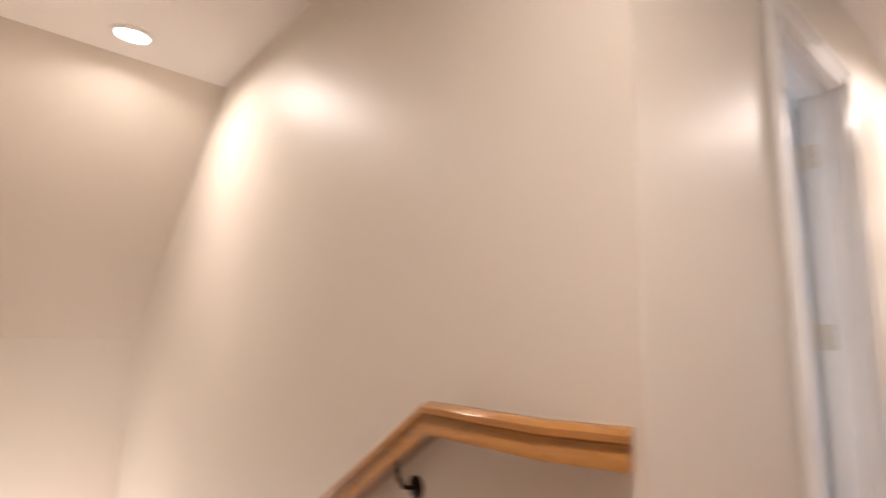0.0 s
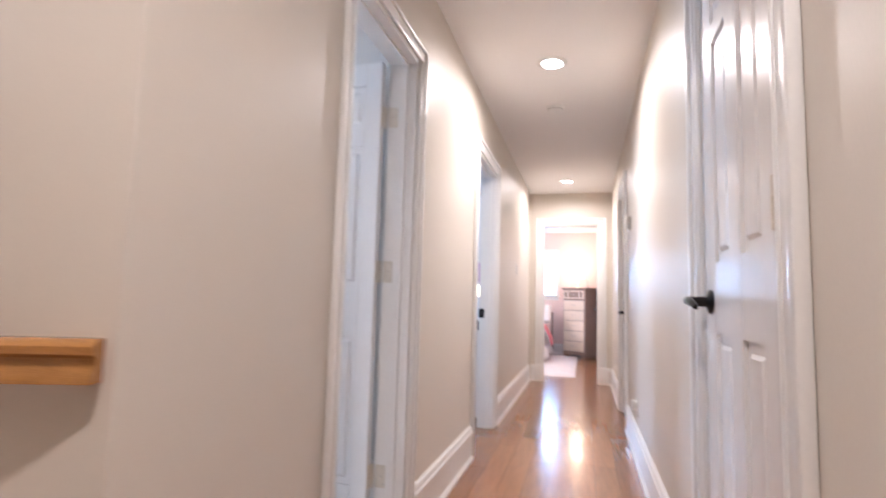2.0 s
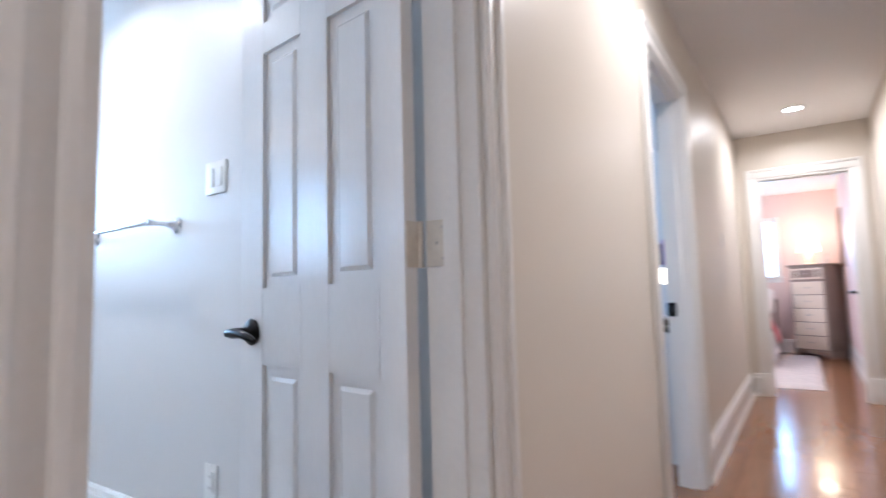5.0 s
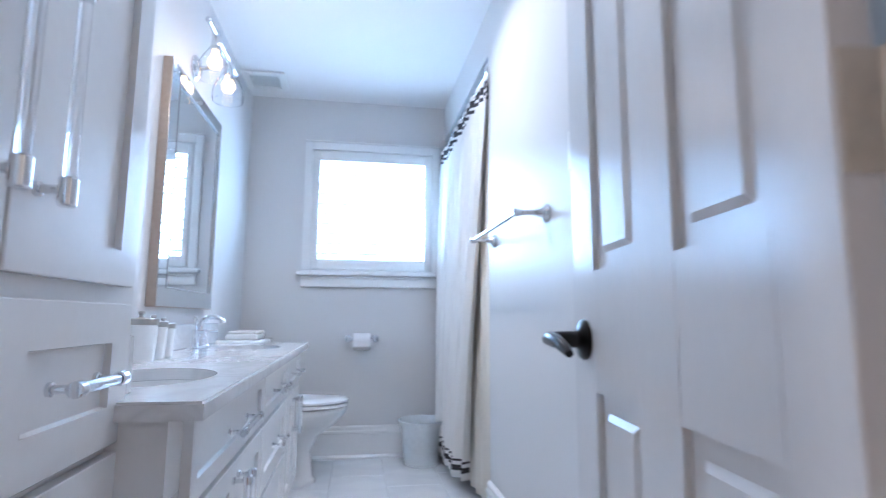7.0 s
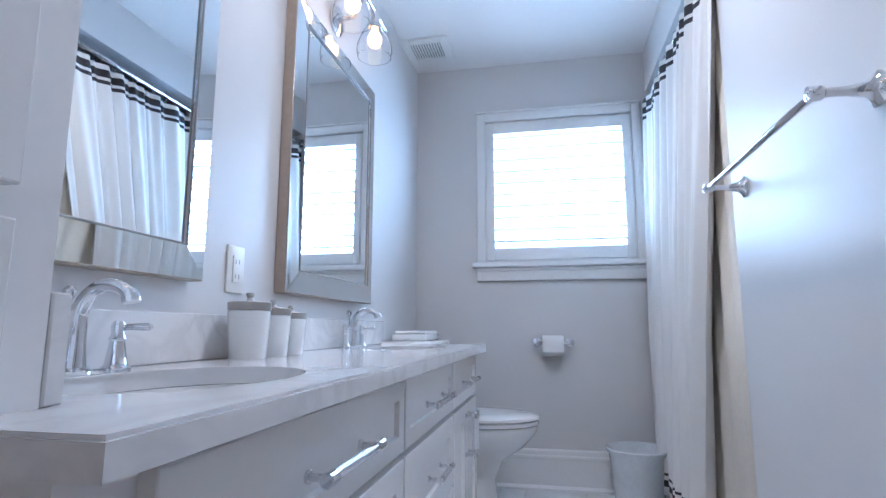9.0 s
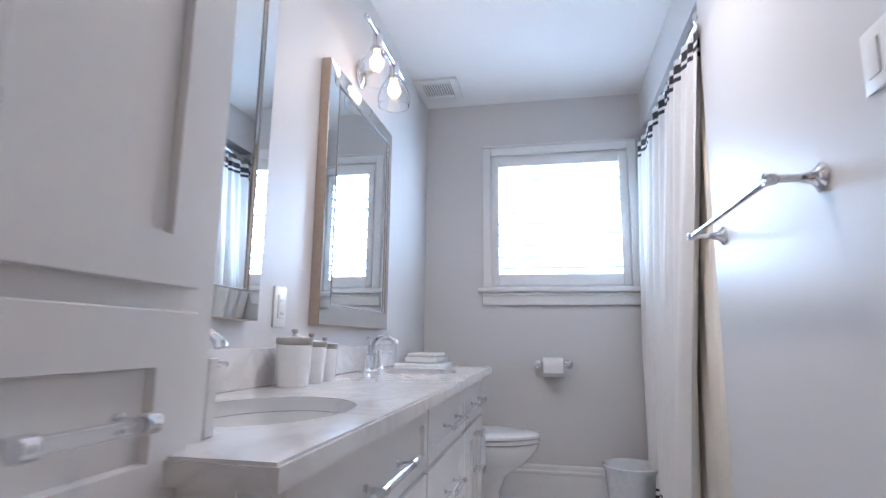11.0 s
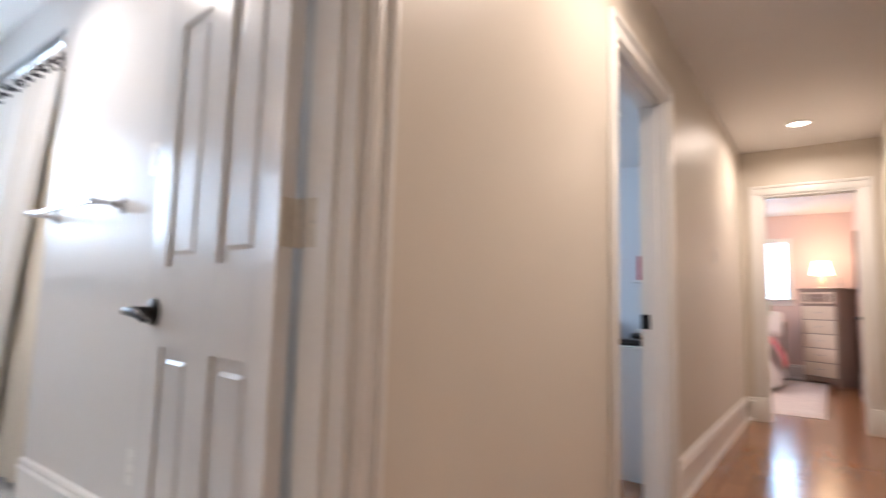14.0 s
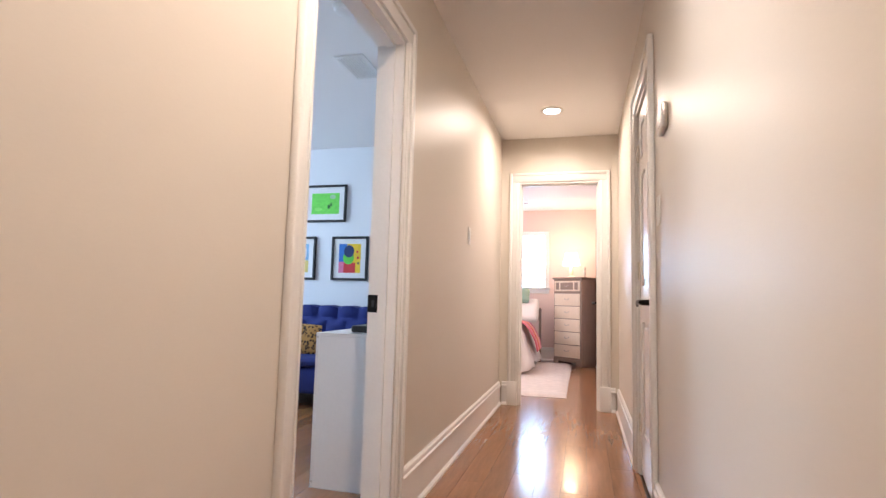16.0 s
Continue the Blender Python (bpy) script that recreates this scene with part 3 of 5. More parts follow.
def shaker(bm, x0, x1, z0, z1, y, t=0.019, fr=0.055):
    """A framed front facing +y with a recessed field; y is its back."""
    def rect(i, yy):
        return [bm.verts.new((px, yy, pz)) for px, pz in ((x0 + i, z0 + i), (x1 - i, z0 + i), (x1 - i, z1 - i), (x0 + i, z1 - i))]
    loops = [rect(0, y), rect(0, y + t - 0.0015), rect(0.0015, y + t), rect(fr, y + t), rect(fr + 0.002, y + t * 0.45)]
    for a, b in zip(loops, loops[1:]):
        for k in range(4):
            bm.faces.new((a[k], a[(k + 1) % 4], b[(k + 1) % 4], b[k]))
    bm.faces.new(loops[0][::-1])
    bm.faces.new(loops[-1])


def bar_pull(parent, x, y, z, length, vertical=False):
    """An acrylic bar between chrome ends on a front that faces +y."""
    h = new("bar_pull")
    h.parent = parent
    h.location = (x, y, z)
    if vertical:
        h.rotation_euler = (0, radians(90), 0)
    tagged(h, "clear acrylic bar pull with chrome ends")
    s = length / 2
    for k in (-1, 1):
        bm = bm_new()
        tube(bm, [(k * s * 0.86, 0, 0), (k * s * 0.86, 0.005, 0), (k * s * 0.86, 0.006, 0), (k * s * 0.86, 0.034, 0)], [0.009, 0.009, 0.0055, 0.0055], 12)
        tube(bm, [(k * s * 0.76, 0.034, 0), (k * s * 0.775, 0.034, 0), (k * s * 0.985, 0.034, 0), (k * s, 0.034, 0)], [0.0085, 0.0105, 0.0105, 0.0085], 14)
        part("chrome_end", bm, M_CHROME, h)
    bm = bm_new()
    tube(bm, [(-s * 0.77, 0.034, 0), (s * 0.77, 0.034, 0)], 0.0075, 14)
    part("acrylic_bar", bm, M_ACRYL, h)


# tall linen cabinet
TX0, TX1, TF = -0.855, -0.14, 2.304
lin = thing("linen_cabinet", "tall white shaker linen cabinet with acrylic pulls", "cabinet")
bm = bm_new()
box(bm, TX0, TX1, YS, TF, BF + 0.09, CEIL - 0.03, 0.002, 1)
box(bm, TX0, TX1, YS, TF - 0.05, BF, BF + 0.09)
part("body", bm, M_CAB, lin)
bm = bm_new()
box(bm, TX0 - 0.012, TX1, YS, TF + 0.03, CEIL - 0.03, CEIL - 0.001, 0.006)
part("crown", bm, M_TRIM, lin)
TC = -0.46
for a, b, hx in ((-0.80, TC - 0.003, TC - 0.045), (TC + 0.003, TX1 - 0.006, TC + 0.045)):
    bm = bm_new()
    shaker(bm, a, b, 1.0, 2.34, TF)
    d = part("door", bm, M_CAB, lin, smooth=False)
    bar_pull(d, hx, TF + 0.019, 1.222, 0.29, True)
    for z0, z1 in ((0.755, 0.972), (0.465, 0.74), (0.17, 0.45)):
        bm = bm_new()
        shaker(bm, a, b, z0, z1, TF, fr=0.06)
        d = part("drawer_front", bm, M_CAB, lin, smooth=False)
        bar_pull(d, (a + b) / 2, TF + 0.019, (z0 + z1) / 2, 0.14)

# vanity
VX0, VX1, VF = -2.77, -0.785, 2.397
van = thing("vanity_cabinet", "long white shaker double vanity with acrylic pulls", "vanity")
bm = bm_new()
box(bm, VX0, VX1, YS, VF, BF + 0.09, CT - 0.16, 0.002, 1)
box(bm, VX0, VX1, VF - 0.02, VF, CT - 0.16, CT - 0.0305)
box(bm, VX0, VX0 + 0.02, YS, VF - 0.02, CT - 0.16, CT - 0.0305)
box(bm, VX1 - 0.02, VX1, YS, VF - 0.02, CT - 0.16, CT - 0.0305)
box(bm, VX0 + 0.01, VX1 - 0.01, YS, VF - 0.06, BF, BF + 0.09)
part("body", bm, M_CAB, van)
zt, zm = CT - 0.045, CT - 0.195
for a, b in ((-1.62, -0.865), (-2.22, -1.635), (-2.755, -2.235)):
    bm = bm_new()
    shaker(bm, a, b, zm, zt, VF, fr=0.038)
    d = part("drawer_front", bm, M_CAB, van, smooth=False)
    bar_pull(d, (a + b) / 2, VF + 0.019, (zm + zt) / 2 - 0.004, 0.23)
    mid = (a + b) / 2
    if b < -1.4 and a > -2.3:
        for z0, z1 in ((0.40, zm - 0.014), (0.15, 0.386)):
            bm = bm_new()
            shaker(bm, a, b, z0, z1, VF)
            d = part("drawer_front", bm, M_CAB, van, smooth=False)
            bar_pull(d, mid, VF + 0.019, (z0 + z1) / 2, 0.16)
    else:
        for u0, u1, hx in ((a, mid - 0.002, mid - 0.03), (mid + 0.002, b, mid + 0.03)):
            bm = bm_new()
            shaker(bm, u0, u1, 0.15, zm - 0.014, VF)
            d = part("door", bm, M_CAB, van, smooth=False)
            bar_pull(d, hx, VF + 0.019, 0.50, 0.16, True)

# worktop with two oval cut-outs
SINKS = [(-1.15, 2.225), (-2.32, 2.215)]
SA, SB = 0.215, 0.155


def worktop():
    bm = bm_new()
    x0, x1, y0, y1 = -2.80, -0.765, YS, CF
    n = 48
    cuts = [x0, -1.71, x1]
    for (cx, cy), a, b in zip(SINKS[::-1], cuts, cuts[1:]):
        inner, outer = [], []
        for k in range(n):
            t = 2 * math.pi * k / n
            c, s = math.cos(t), math.sin(t)
            inner.append((cx + SA * c, cy + SB * s))
            sc = min(((b if c > 0 else a) - cx) / c if abs(c) > 1e-6 else 1e9, ((y1 if s > 0 else y0) - cy) / s if abs(s) > 1e-6 else 1e9)
            outer.append((cx + sc * c, cy + sc * s))
        for cxx, cyy in ((a, y0), (b, y0), (b, y1), (a, y1)):
            k = min(range(n), key=lambda q: (outer[q][0] - cxx) ** 2 + (outer[q][1] - cyy) ** 2)
            outer[k] = (cxx, cyy)
        ti = [bm.verts.new((*p, CT)) for p in inner]
        to = [bm.verts.new((*p, CT)) for p in outer]
        bi = [bm.verts.new((*p, CT - 0.03)) for p in inner]
        bo = [bm.verts.new((*p, CT - 0.03)) for p in outer]
        for k in range(n):
            j = (k + 1) % n
            bm.faces.new((ti[k], ti[j], to[j], to[k]))
            bm.faces.new((bi[k], bi[j], bo[j], bo[k]))
            bm.faces.new((ti[k], ti[j], bi[j], bi[k]))
            if not (abs(outer[k][0] + 1.71) < 1e-4 and abs(outer[j][0] + 1.71) < 1e-4):
                bm.faces.new((to[k], to[j], bo[j], bo[k]))
    bmesh.ops.remove_doubles(bm, verts=bm.verts, dist=0.0005)
    rim = [e for e in bm.edges if len(e.link_faces) == 2 and e.calc_face_angle(0) > 1.0 and all(v.co.z > CT - 0.001 for v in e.verts)]
    bmesh.ops.bevel(bm, geom=rim, offset=0.004, segments=2, affect="EDGES")
    return bm


wt = thing("worktop", "white marble worktop with grey veins and two undermount basins", "worktop")
part("slab", worktop(), M_MARBLE, wt)
bm = bm_new()
box(bm, -2.80, -0.8780, YS + 0.0005, YS + 0.02, CT + 0.0005, CT + 0.10, 0.002, 1)
part("backsplash", bm, M_MARBLE, wt)
bm = bm_new()
box(bm, -0.8770, -0.8560, YS + 0.0005, TF, CT + 0.0005, CT + 0.10, 0.002, 1)
part("side_splash", bm, M_MARBLE, wt)
for cx, cy in SINKS:
    ob = thing("sink_basin", "white oval undermount porcelain basin", "sink", pose(cx, cy, CT - 0.031), "basins in the worktop")
    bm = bm_new()
    lathe(bm, [(1.08, 0.0), (1.0, 0.0), (0.97, -0.03), (0.88, -0.085), (0.65, -0.11), (0.12, -0.116), (0.12, -0.125), (0.7, -0.12), (0.95, -0.09), (1.05, -0.03), (1.08, 0.0)], 40, None, SA, SB)
    part("bowl", bm, M_PORC, ob)
    bm = bm_new()
    lathe(bm, [(0, -0.112), (0.02, -0.112), (0.022, -0.115)], 20)
    part("drain", bm, M_CHROME, ob)


def faucet(x, y):
    ob = thing("faucet", "chrome widespread faucet with curved spout and two lever handles", "faucet", pose(x, y, CT) @ Matrix.Scale(0.82, 4), "basin faucets")
    bm = bm_new()
    lathe(bm, [(0.0, 0), (0.032, 0), (0.033, 0.006), (0.026, 0.012), (0.0, 0.014)], 24)
    arc = [(0, 0.0, 0.01), (0, 0.002, 0.06)] + [(0, 0.065 - 0.062 * math.cos(radians(a)), 0.10 + 0.062 * math.sin(radians(a))) for a in range(0, 150, 15)]
    tube(bm, arc, [0.022, 0.017] + [0.0155 - 0.0004 * k for k in range(10)], 16)
    end = Vector(arc[-1])
    tube(bm, [end + Vector((0, -0.004, 0.006)), end + Vector((0, 0.004, -0.008)), end + Vector((0, 0.006, -0.014))], [0.013, 0.017, 0.016], 16)
    part("spout", bm, M_CHROME, ob)
    bm = bm_new()
    lathe(bm, [(0.0, 0.09), (0.006, 0.09), (0.005, 0.135), (0.011, 0.142), (0.012, 0.155), (0.006, 0.162), (0, 0.163)], 16, pose(0, -0.022, 0))
    part("lift_rod", bm, M_CHROME, ob)
    for s in (-1, 1):
        bm = bm_new()
        lathe(bm, [(0.0, 0), (0.028, 0), (0.028, 0.005), (0.021, 0.012), (0.018, 0.03), (0.014, 0.058), (0.017, 0.062), (0.012, 0.072), (0.014, 0.088), (0.009, 0.098), (0, 0.099)], 24, pose(s * 0.10, 0, 0))
        hd = part("handle_base", bm, M_CHROME, ob)
        bm = bm_new()
        tube(bm, [(s * 0.10, 0.004, 0.083), (s * 0.10 + s * 0.004, 0.02, 0.086), (s * 0.10 + s * 0.018, 0.058, 0.086), (s * 0.10 + s * 0.02, 0.062, 0.086)], [0.006, 0.0065, 0.0085, 0.004], 12)
        part("lever", bm, M_CHROME, hd)


faucet(-1.15, 2.03)
faucet(-2.32, 2.028)


def canister(x, y, s):
    ob = thing("canister", "white ceramic canister with a knobbed nickel lid", "canister", pose(x, y, CT) @ Matrix.Scale(s, 4), "canisters on the worktop")
    bm = bm_new()
    lathe(bm, [(0.0, 0), (0.040, 0), (0.043, 0.004), (0.050, 0.112), (0.048, 0.114), (0.046, 0.108), (0.0, 0.108)], 32)
    part("jar", bm, M_PORC, ob)
    bm = bm_new()
    lathe(bm, [(0.0, 0.109), (0.0505, 0.1145), (0.051, 0.132), (0.049, 0.134), (0.018, 0.136), (0.008, 0.138), (0.006, 0.144), (0.010, 0.150), (0.009, 0.156), (0.0, 0.158)], 32)
    part("lid", bm, M_NICKEL, ob, "brushed nickel lid with a knob")


canister(-1.575, 2.06, 0.95)
canister(-1.69, 2.055, 0.88)
canister(-1.795, 2.05, 0.82)


# mirrors with bevelled mirror frames
def mirror(x0, x1, z0, z1):
    ob = thing("wall_mirror", "large wall mirror with a mirrored glass frame", "mirror", group="mirrors over the vanity")
    y = YS
    bm = bm_new()
    box(bm, x0, x1, y + 0.0005, y + 0.035, z0, z1, 0.002, 1)
    part("frame_edge", bm, M_MIRFRAME, ob, "champagne-coloured frame side")
    f = 0.07
    bm = bm_new()
    box(bm, x0 + f, x1 - f, y + 0.0352, y + 0.038, z0 + f, z1 - f)
    part("mirror_glass", bm, M_MIRROR, ob, smooth=False)
    o = [(x0 + 0.003, z0 + 0.003), (x1 - 0.003, z0 + 0.003), (x1 - 0.003, z1 - 0.003), (x0 + 0.003, z1 - 0.003)]
    i = [(x0 + f, z0 + f), (x1 - f, z0 + f), (x1 - f, z1 - f), (x0 + f, z1 - f)]
    for k in range(4):
        j = (k + 1) % 4
        bm = bm_new()
        a = [bm.verts.new((px, y + dy, pz)) for (px, pz), dy in ((o[k], 0.0355), (o[j], 0.0355), (i[j], 0.043), (i[k], 0.043))]
        b = [bm.verts.new((px, y + 0.0352, pz)) for px, pz in (o[k], o[j], i[j], i[k])]
        bm.faces.new(a)
        bm.faces.new(b)
        for q in range(4):
            bm.faces.new((a[q], a[(q + 1) % 4], b[(q + 1) % 4], b[q]))
        part("frame_bevel", bm, M_MIRROR, ob, smooth=False)
        # grey rod puts in the dark line of the groove round the glass
        bm = bm_new()
        tube(bm, [(i[k][0], y + 0.0435, i[k][1]), (i[j][0], y + 0.0435, i[j][1])], 0.0022, 8)
        part("groove_line", bm, M_GREYP, ob)


mirror(-2.57, -1.835, 0.985, 1.905)
mirror(-1.475, -0.80, 0.985, 1.905)


def sconce(cx, z):
    """A chrome bar with glass bell shades."""
    ob = thing("vanity_light", "chrome wall light with clear glass bell shades, lit", "wall light", group="lights over the mirrors")
    bm = bm_new()
    lathe(bm, [(0, 0), (0.055, 0), (0.057, 0.008), (0.045, 0.018), (0.0, 0.022)], 28, pose(cx, YS, z - 0.06, -90))
    tube(bm, [(cx, YS + 0.015, z - 0.06), (cx, YS + 0.07, z - 0.05), (cx, YS + 0.115, z + 0.035)], 0.010, 12)
    tube(bm, [(cx - 0.24, YS + 0.115, z + 0.035), (cx + 0.24, YS + 0.115, z + 0.035)], 0.009, 12)
    for s in (-1, 1):
        tube(bm, [(cx + s * 0.24, YS + 0.115, z + 0.035), (cx + s * 0.25, YS + 0.115, z + 0.035), (cx + s * 0.26, YS + 0.115, z + 0.035)], [0.006, 0.013, 0.007], 12)
    part("bar", bm, M_CHROME, ob)
    for dx in (-0.12, 0.12):
        x, y = cx + dx, YS + 0.115
        bm = bm_new()
        tube(bm, [(x, y, z + 0.06), (x, y, z + 0.05), (x, y, z - 0.03), (x, y, z - 0.035)], [0.008, 0.017, 0.022, 0.02], 16)
        sh = part("socket", bm, M_CHROME, ob)
        bm = bm_new()
        lathe(bm, [(0.026, -0.02), (0.032, -0.035), (0.055, -0.07), (0.068, -0.105), (0.070, -0.13), (0.066, -0.155), (0.064, -0.155), (0.068, -0.13), (0.066, -0.105), (0.053, -0.071), (0.030, -0.037), (0.024, -0.02), (0.026, -0.02)], 28, pose(x, y, z))
        g = part("glass_shade", bm, M_GLASS, ob, "clear glass bell shade")
        g.visible_shadow = False
        bm = bm_new()
        lathe(bm, [(0.012, -0.03), (0.014, -0.045), (0.026, -0.075), (0.028, -0.09), (0.02, -0.108), (0.0, -0.114)], 20, pose(x, y, z))
        part("bulb", bm, M_BULB, ob, "glowing warm bulb").visible_shadow = False
        pl = bpy.data.lights.new("bulb_light", "POINT")
        pl.energy, pl.color, pl.shadow_soft_size = 0.9, (1.0, 0.82, 0.62), 0.03
        new("bulb_light", pl).location = (x, y, z - 0.08)


sconce(-2.2, 2.09)
sconce(-1.13, 2.09)

switch("wall_outlet", pose(-1.64, YS, 1.03, 0, 0, 180), "white outlet between the mirrors", outlet=True, category="outlet")
switch("wall_switch", pose(-1.19, 3.29, 1.43), "white double rocker switch beside the bathroom door", gang=2)
switch("wall_outlet", pose(-1.20, 3.29, 0.40), "white outlet low on the bathroom wall", outlet=True, category="outlet")

# ceiling vent
vx, vy = -3.19, 2.10
ob = thing("ceiling_vent", "square white exhaust fan grille on the bathroom ceiling", "vent", pose(vx, vy, CEIL))
bm = bm_new()
for a, b, c, d in ((-0.13, 0.13, -0.13, -0.085), (-0.13, 0.13, 0.085, 0.13), (-0.13, -0.085, -0.085, 0.085), (0.085, 0.13, -0.085, 0.085)):
    box(bm, a, b, c, d, -0.016, 0, 0.004)
part("frame", bm, M_PLAST, ob)
bm = bm_new()
box(bm, -0.085, 0.085, -0.085, 0.085, -0.003, -0.001)
part("backing", bm, M_GREYP, ob)
sl = bm_new()
box(sl, -0.084, 0.084, -0.0035, 0.0035, -0.012, -0.004)
slat_me = mesh_of("slat", sl, M_PLAST)
for k in range(11):
    s = new("slat", slat_me)
    s.parent = ob
    s.location = (0, -0.075 + 0.015 * k, 0)

# window with shutters
win = thing("window_bath", "white casement window with plantation shutters, bright outside", "window", kind="structure")
y0, y1, z0, z1 = *WY, *WZ
bm = bm_new()
for a, b, c, d in ((y0 - 0.048, y0, z0, z1 + 0.05), (y1, y1 + 0.048, z0, z1 + 0.05), (y0, y1, z1, z1 + 0.05)):
    box(bm, -3.4595, -3.438, a, b, c, d, 0.004)
box(bm, -3.4595, -3.430, y0 - 0.05, y1 + 0.05, z1 + 0.0505, z1 + 0.062, 0.003)
part("window_frame", bm, M_TRIM, win)
bm = bm_new()
box(bm, -3.4595, -3.405, y0 - 0.075, y1 + 0.075, z0 - 0.03, z0 - 0.001, 0.006)
part("window_sill", bm, M_TRIM, win)
bm = bm_new()
box(bm, -3.4595, -3.436, y0 - 0.05, y1 + 0.05, z0 - 0.105, z0 - 0.0305, 0.005)
box(bm, -3.4595, -3.425, y0 - 0.05, y1 + 0.05, z0 - 0.05, z0 - 0.031, 0.006)
part("apron", bm, M_TRIM, win)
bm = bm_new()
for a, b, c, d in ((y0, y0 + 0.012, z0, z1), (y1 - 0.012, y1, z0, z1), (y0, y1, z0, z0 + 0.012), (y0, y1, z1 - 0.012, z1)):
    box(bm, -3.578, -3.46, a, b, c, d)
part("reveal", bm, M_TRIM, win)
bm = bm_new()
for a, b, c, d in ((y0 + 0.013, y0 + 0.052, z0 + 0.013, z1 - 0.013), (y1 - 0.052, y1 - 0.013, z0 + 0.013, z1 - 0.013), (y0 + 0.052, y1 - 0.052, z0 + 0.013, z0 + 0.08), (y0 + 0.052, y1 - 0.052, z1 - 0.075, z1 - 0.013)):
    box(bm, -3.475, -3.447, a, b, c, d, 0.003)
shut = part("shutter_frame", bm, M_TRIM, win)
bm = bm_new()
n = 16
ring = [(0.031 * math.cos(2 * math.pi * k / n), 0.0065 * math.sin(2 * math.pi * k / n)) for k in range(n)]
A = [bm.verts.new((x, y0 + 0.053, z)) for x, z in ring]
B = [bm.verts.new((x, y1 - 0.053, z)) for x, z in ring]
for k in range(n):
    bm.faces.new((A[k], A[(k + 1) % n], B[(k + 1) % n], B[k]))
bm.faces.new(A[::-1])
bm.faces.new(B)
lou_me = mesh_of("louvre", bm, M_TRIM, True)
NL = 10
for k in range(NL):
    s = new("louvre", lou_me)
    s.parent = shut
    s.location = (-3.462, 0, z0 + 0.08 + (z1 - z0 - 0.155) * (k + 0.5) / NL)
    s.rotation_euler = (0, radians(-8), 0)
bm = bm_new()
for a, b, c, d in ((y0 + 0.012, y0 + 0.05, z0 + 0.012, z1 - 0.012), (y1 - 0.05, y1 - 0.012, z0 + 0.012, z1 - 0.012), (y0 + 0.05, y1 - 0.05, z0 + 0.012, z0 + 0.05), (y0 + 0.05, y1 - 0.05, z1 - 0.05, z1 - 0.012), ((y0 + y1) / 2 - 0.01, (y0 + y1) / 2 + 0.01, z0 + 0.05, z1 - 0.05), (y0 + 0.05, (y0 + y1) / 2 - 0.01, 1.66, 1.68), ((y0 + y1) / 2 + 0.01, y1 - 0.05, 1.66, 1.68)):
    box(bm, -3.56, -3.53, a, b, c, d, 0.002, 1)
part("sash", bm, M_TRIM, win)
bm = bm_new()
box(bm, -3.545, -3.541, y0 + 0.04, y1 - 0.04, z0 + 0.04, z1 - 0.04)
pane = part("pane", bm, M_GLASS, win)
pane.visible_shadow = False


# toilet paper on a holder
ob = thing("toilet_paper_holder", "chrome toilet paper holder with two round posts", "holder")
for y in (2.655, 2.83):
    bm = bm_new()
    lathe(bm, [(0, 0), (0.024, 0), (0.024, 0.005), (0.011, 0.012), (0.009, 0.04), (0.014, 0.05), (0.014, 0.066), (0.0, 0.068)], 20, pose(-3.46, y, 0.81, 0, 90))
    part("post", bm, M_CHROME, ob)
bm = bm_new()
tube(bm, [(-3.402, 2.66, 0.81), (-3.402, 2.825, 0.81)], 0.009, 12)
part("roller", bm, M_CHROME, ob)
ob = thing("toilet_roll", "white toilet paper roll on a chrome holder", "toilet roll", pose(-3.402, 2.742, 0.81 - 0.015, 90))
bm = bm_new()
lathe(bm, [(0.025, -0.055), (0.052, -0.055), (0.054, -0.052), (0.054, 0.052), (0.052, 0.055), (0.025, 0.055), (0.025, -0.055)], 32)
part("roll", bm, M_PAPER, ob)
bm = bm_new()
box(bm, 0.0525, 0.0545, -0.03, 0.0, -0.052, 0.052)
part("loose_sheet", bm, M_PAPER, ob)

# toilet beside the vanity
tx = -2.985
ob = thing("toilet", "white two-piece toilet with the lid closed", "toilet", pose(tx, 0, BF))
bm = bm_new()
box(bm, -0.21, 0.21, YS + 0.02, 2.20, 0.40, 0.74, 0.025, 4)
part("tank", bm, M_PORC, ob)
bm = bm_new()
box(bm, -0.225, 0.225, YS + 0.012, 2.215, 0.742, 0.78, 0.012, 3)
part("tank_lid", bm, M_PORC, ob)


def egg(bm, z_levels):
    """Stacked egg-shaped rings: (z, half width, y of back, y of front)."""
    rings = []
    for z, hw, yb, yf in z_levels:
        cy = yb + (yf - yb) * 0.42
        ring = []
        for k in range(36):
            t = 2 * math.pi * k / 36
            s, c = math.sin(t), math.cos(t)
            ring.append(bm.verts.new((hw * c, cy + (s * (yf - cy) if s > 0 else s * (cy - yb)), z)))
        rings.append(ring)
    for a, b in zip(rings, rings[1:]):
        for k in range(36):
            bm.faces.new((a[k], a[(k + 1) % 36], b[(k + 1) % 36], b[k]))
    bm.faces.new(rings[0][::-1])
    bm.faces.new(rings[-1])


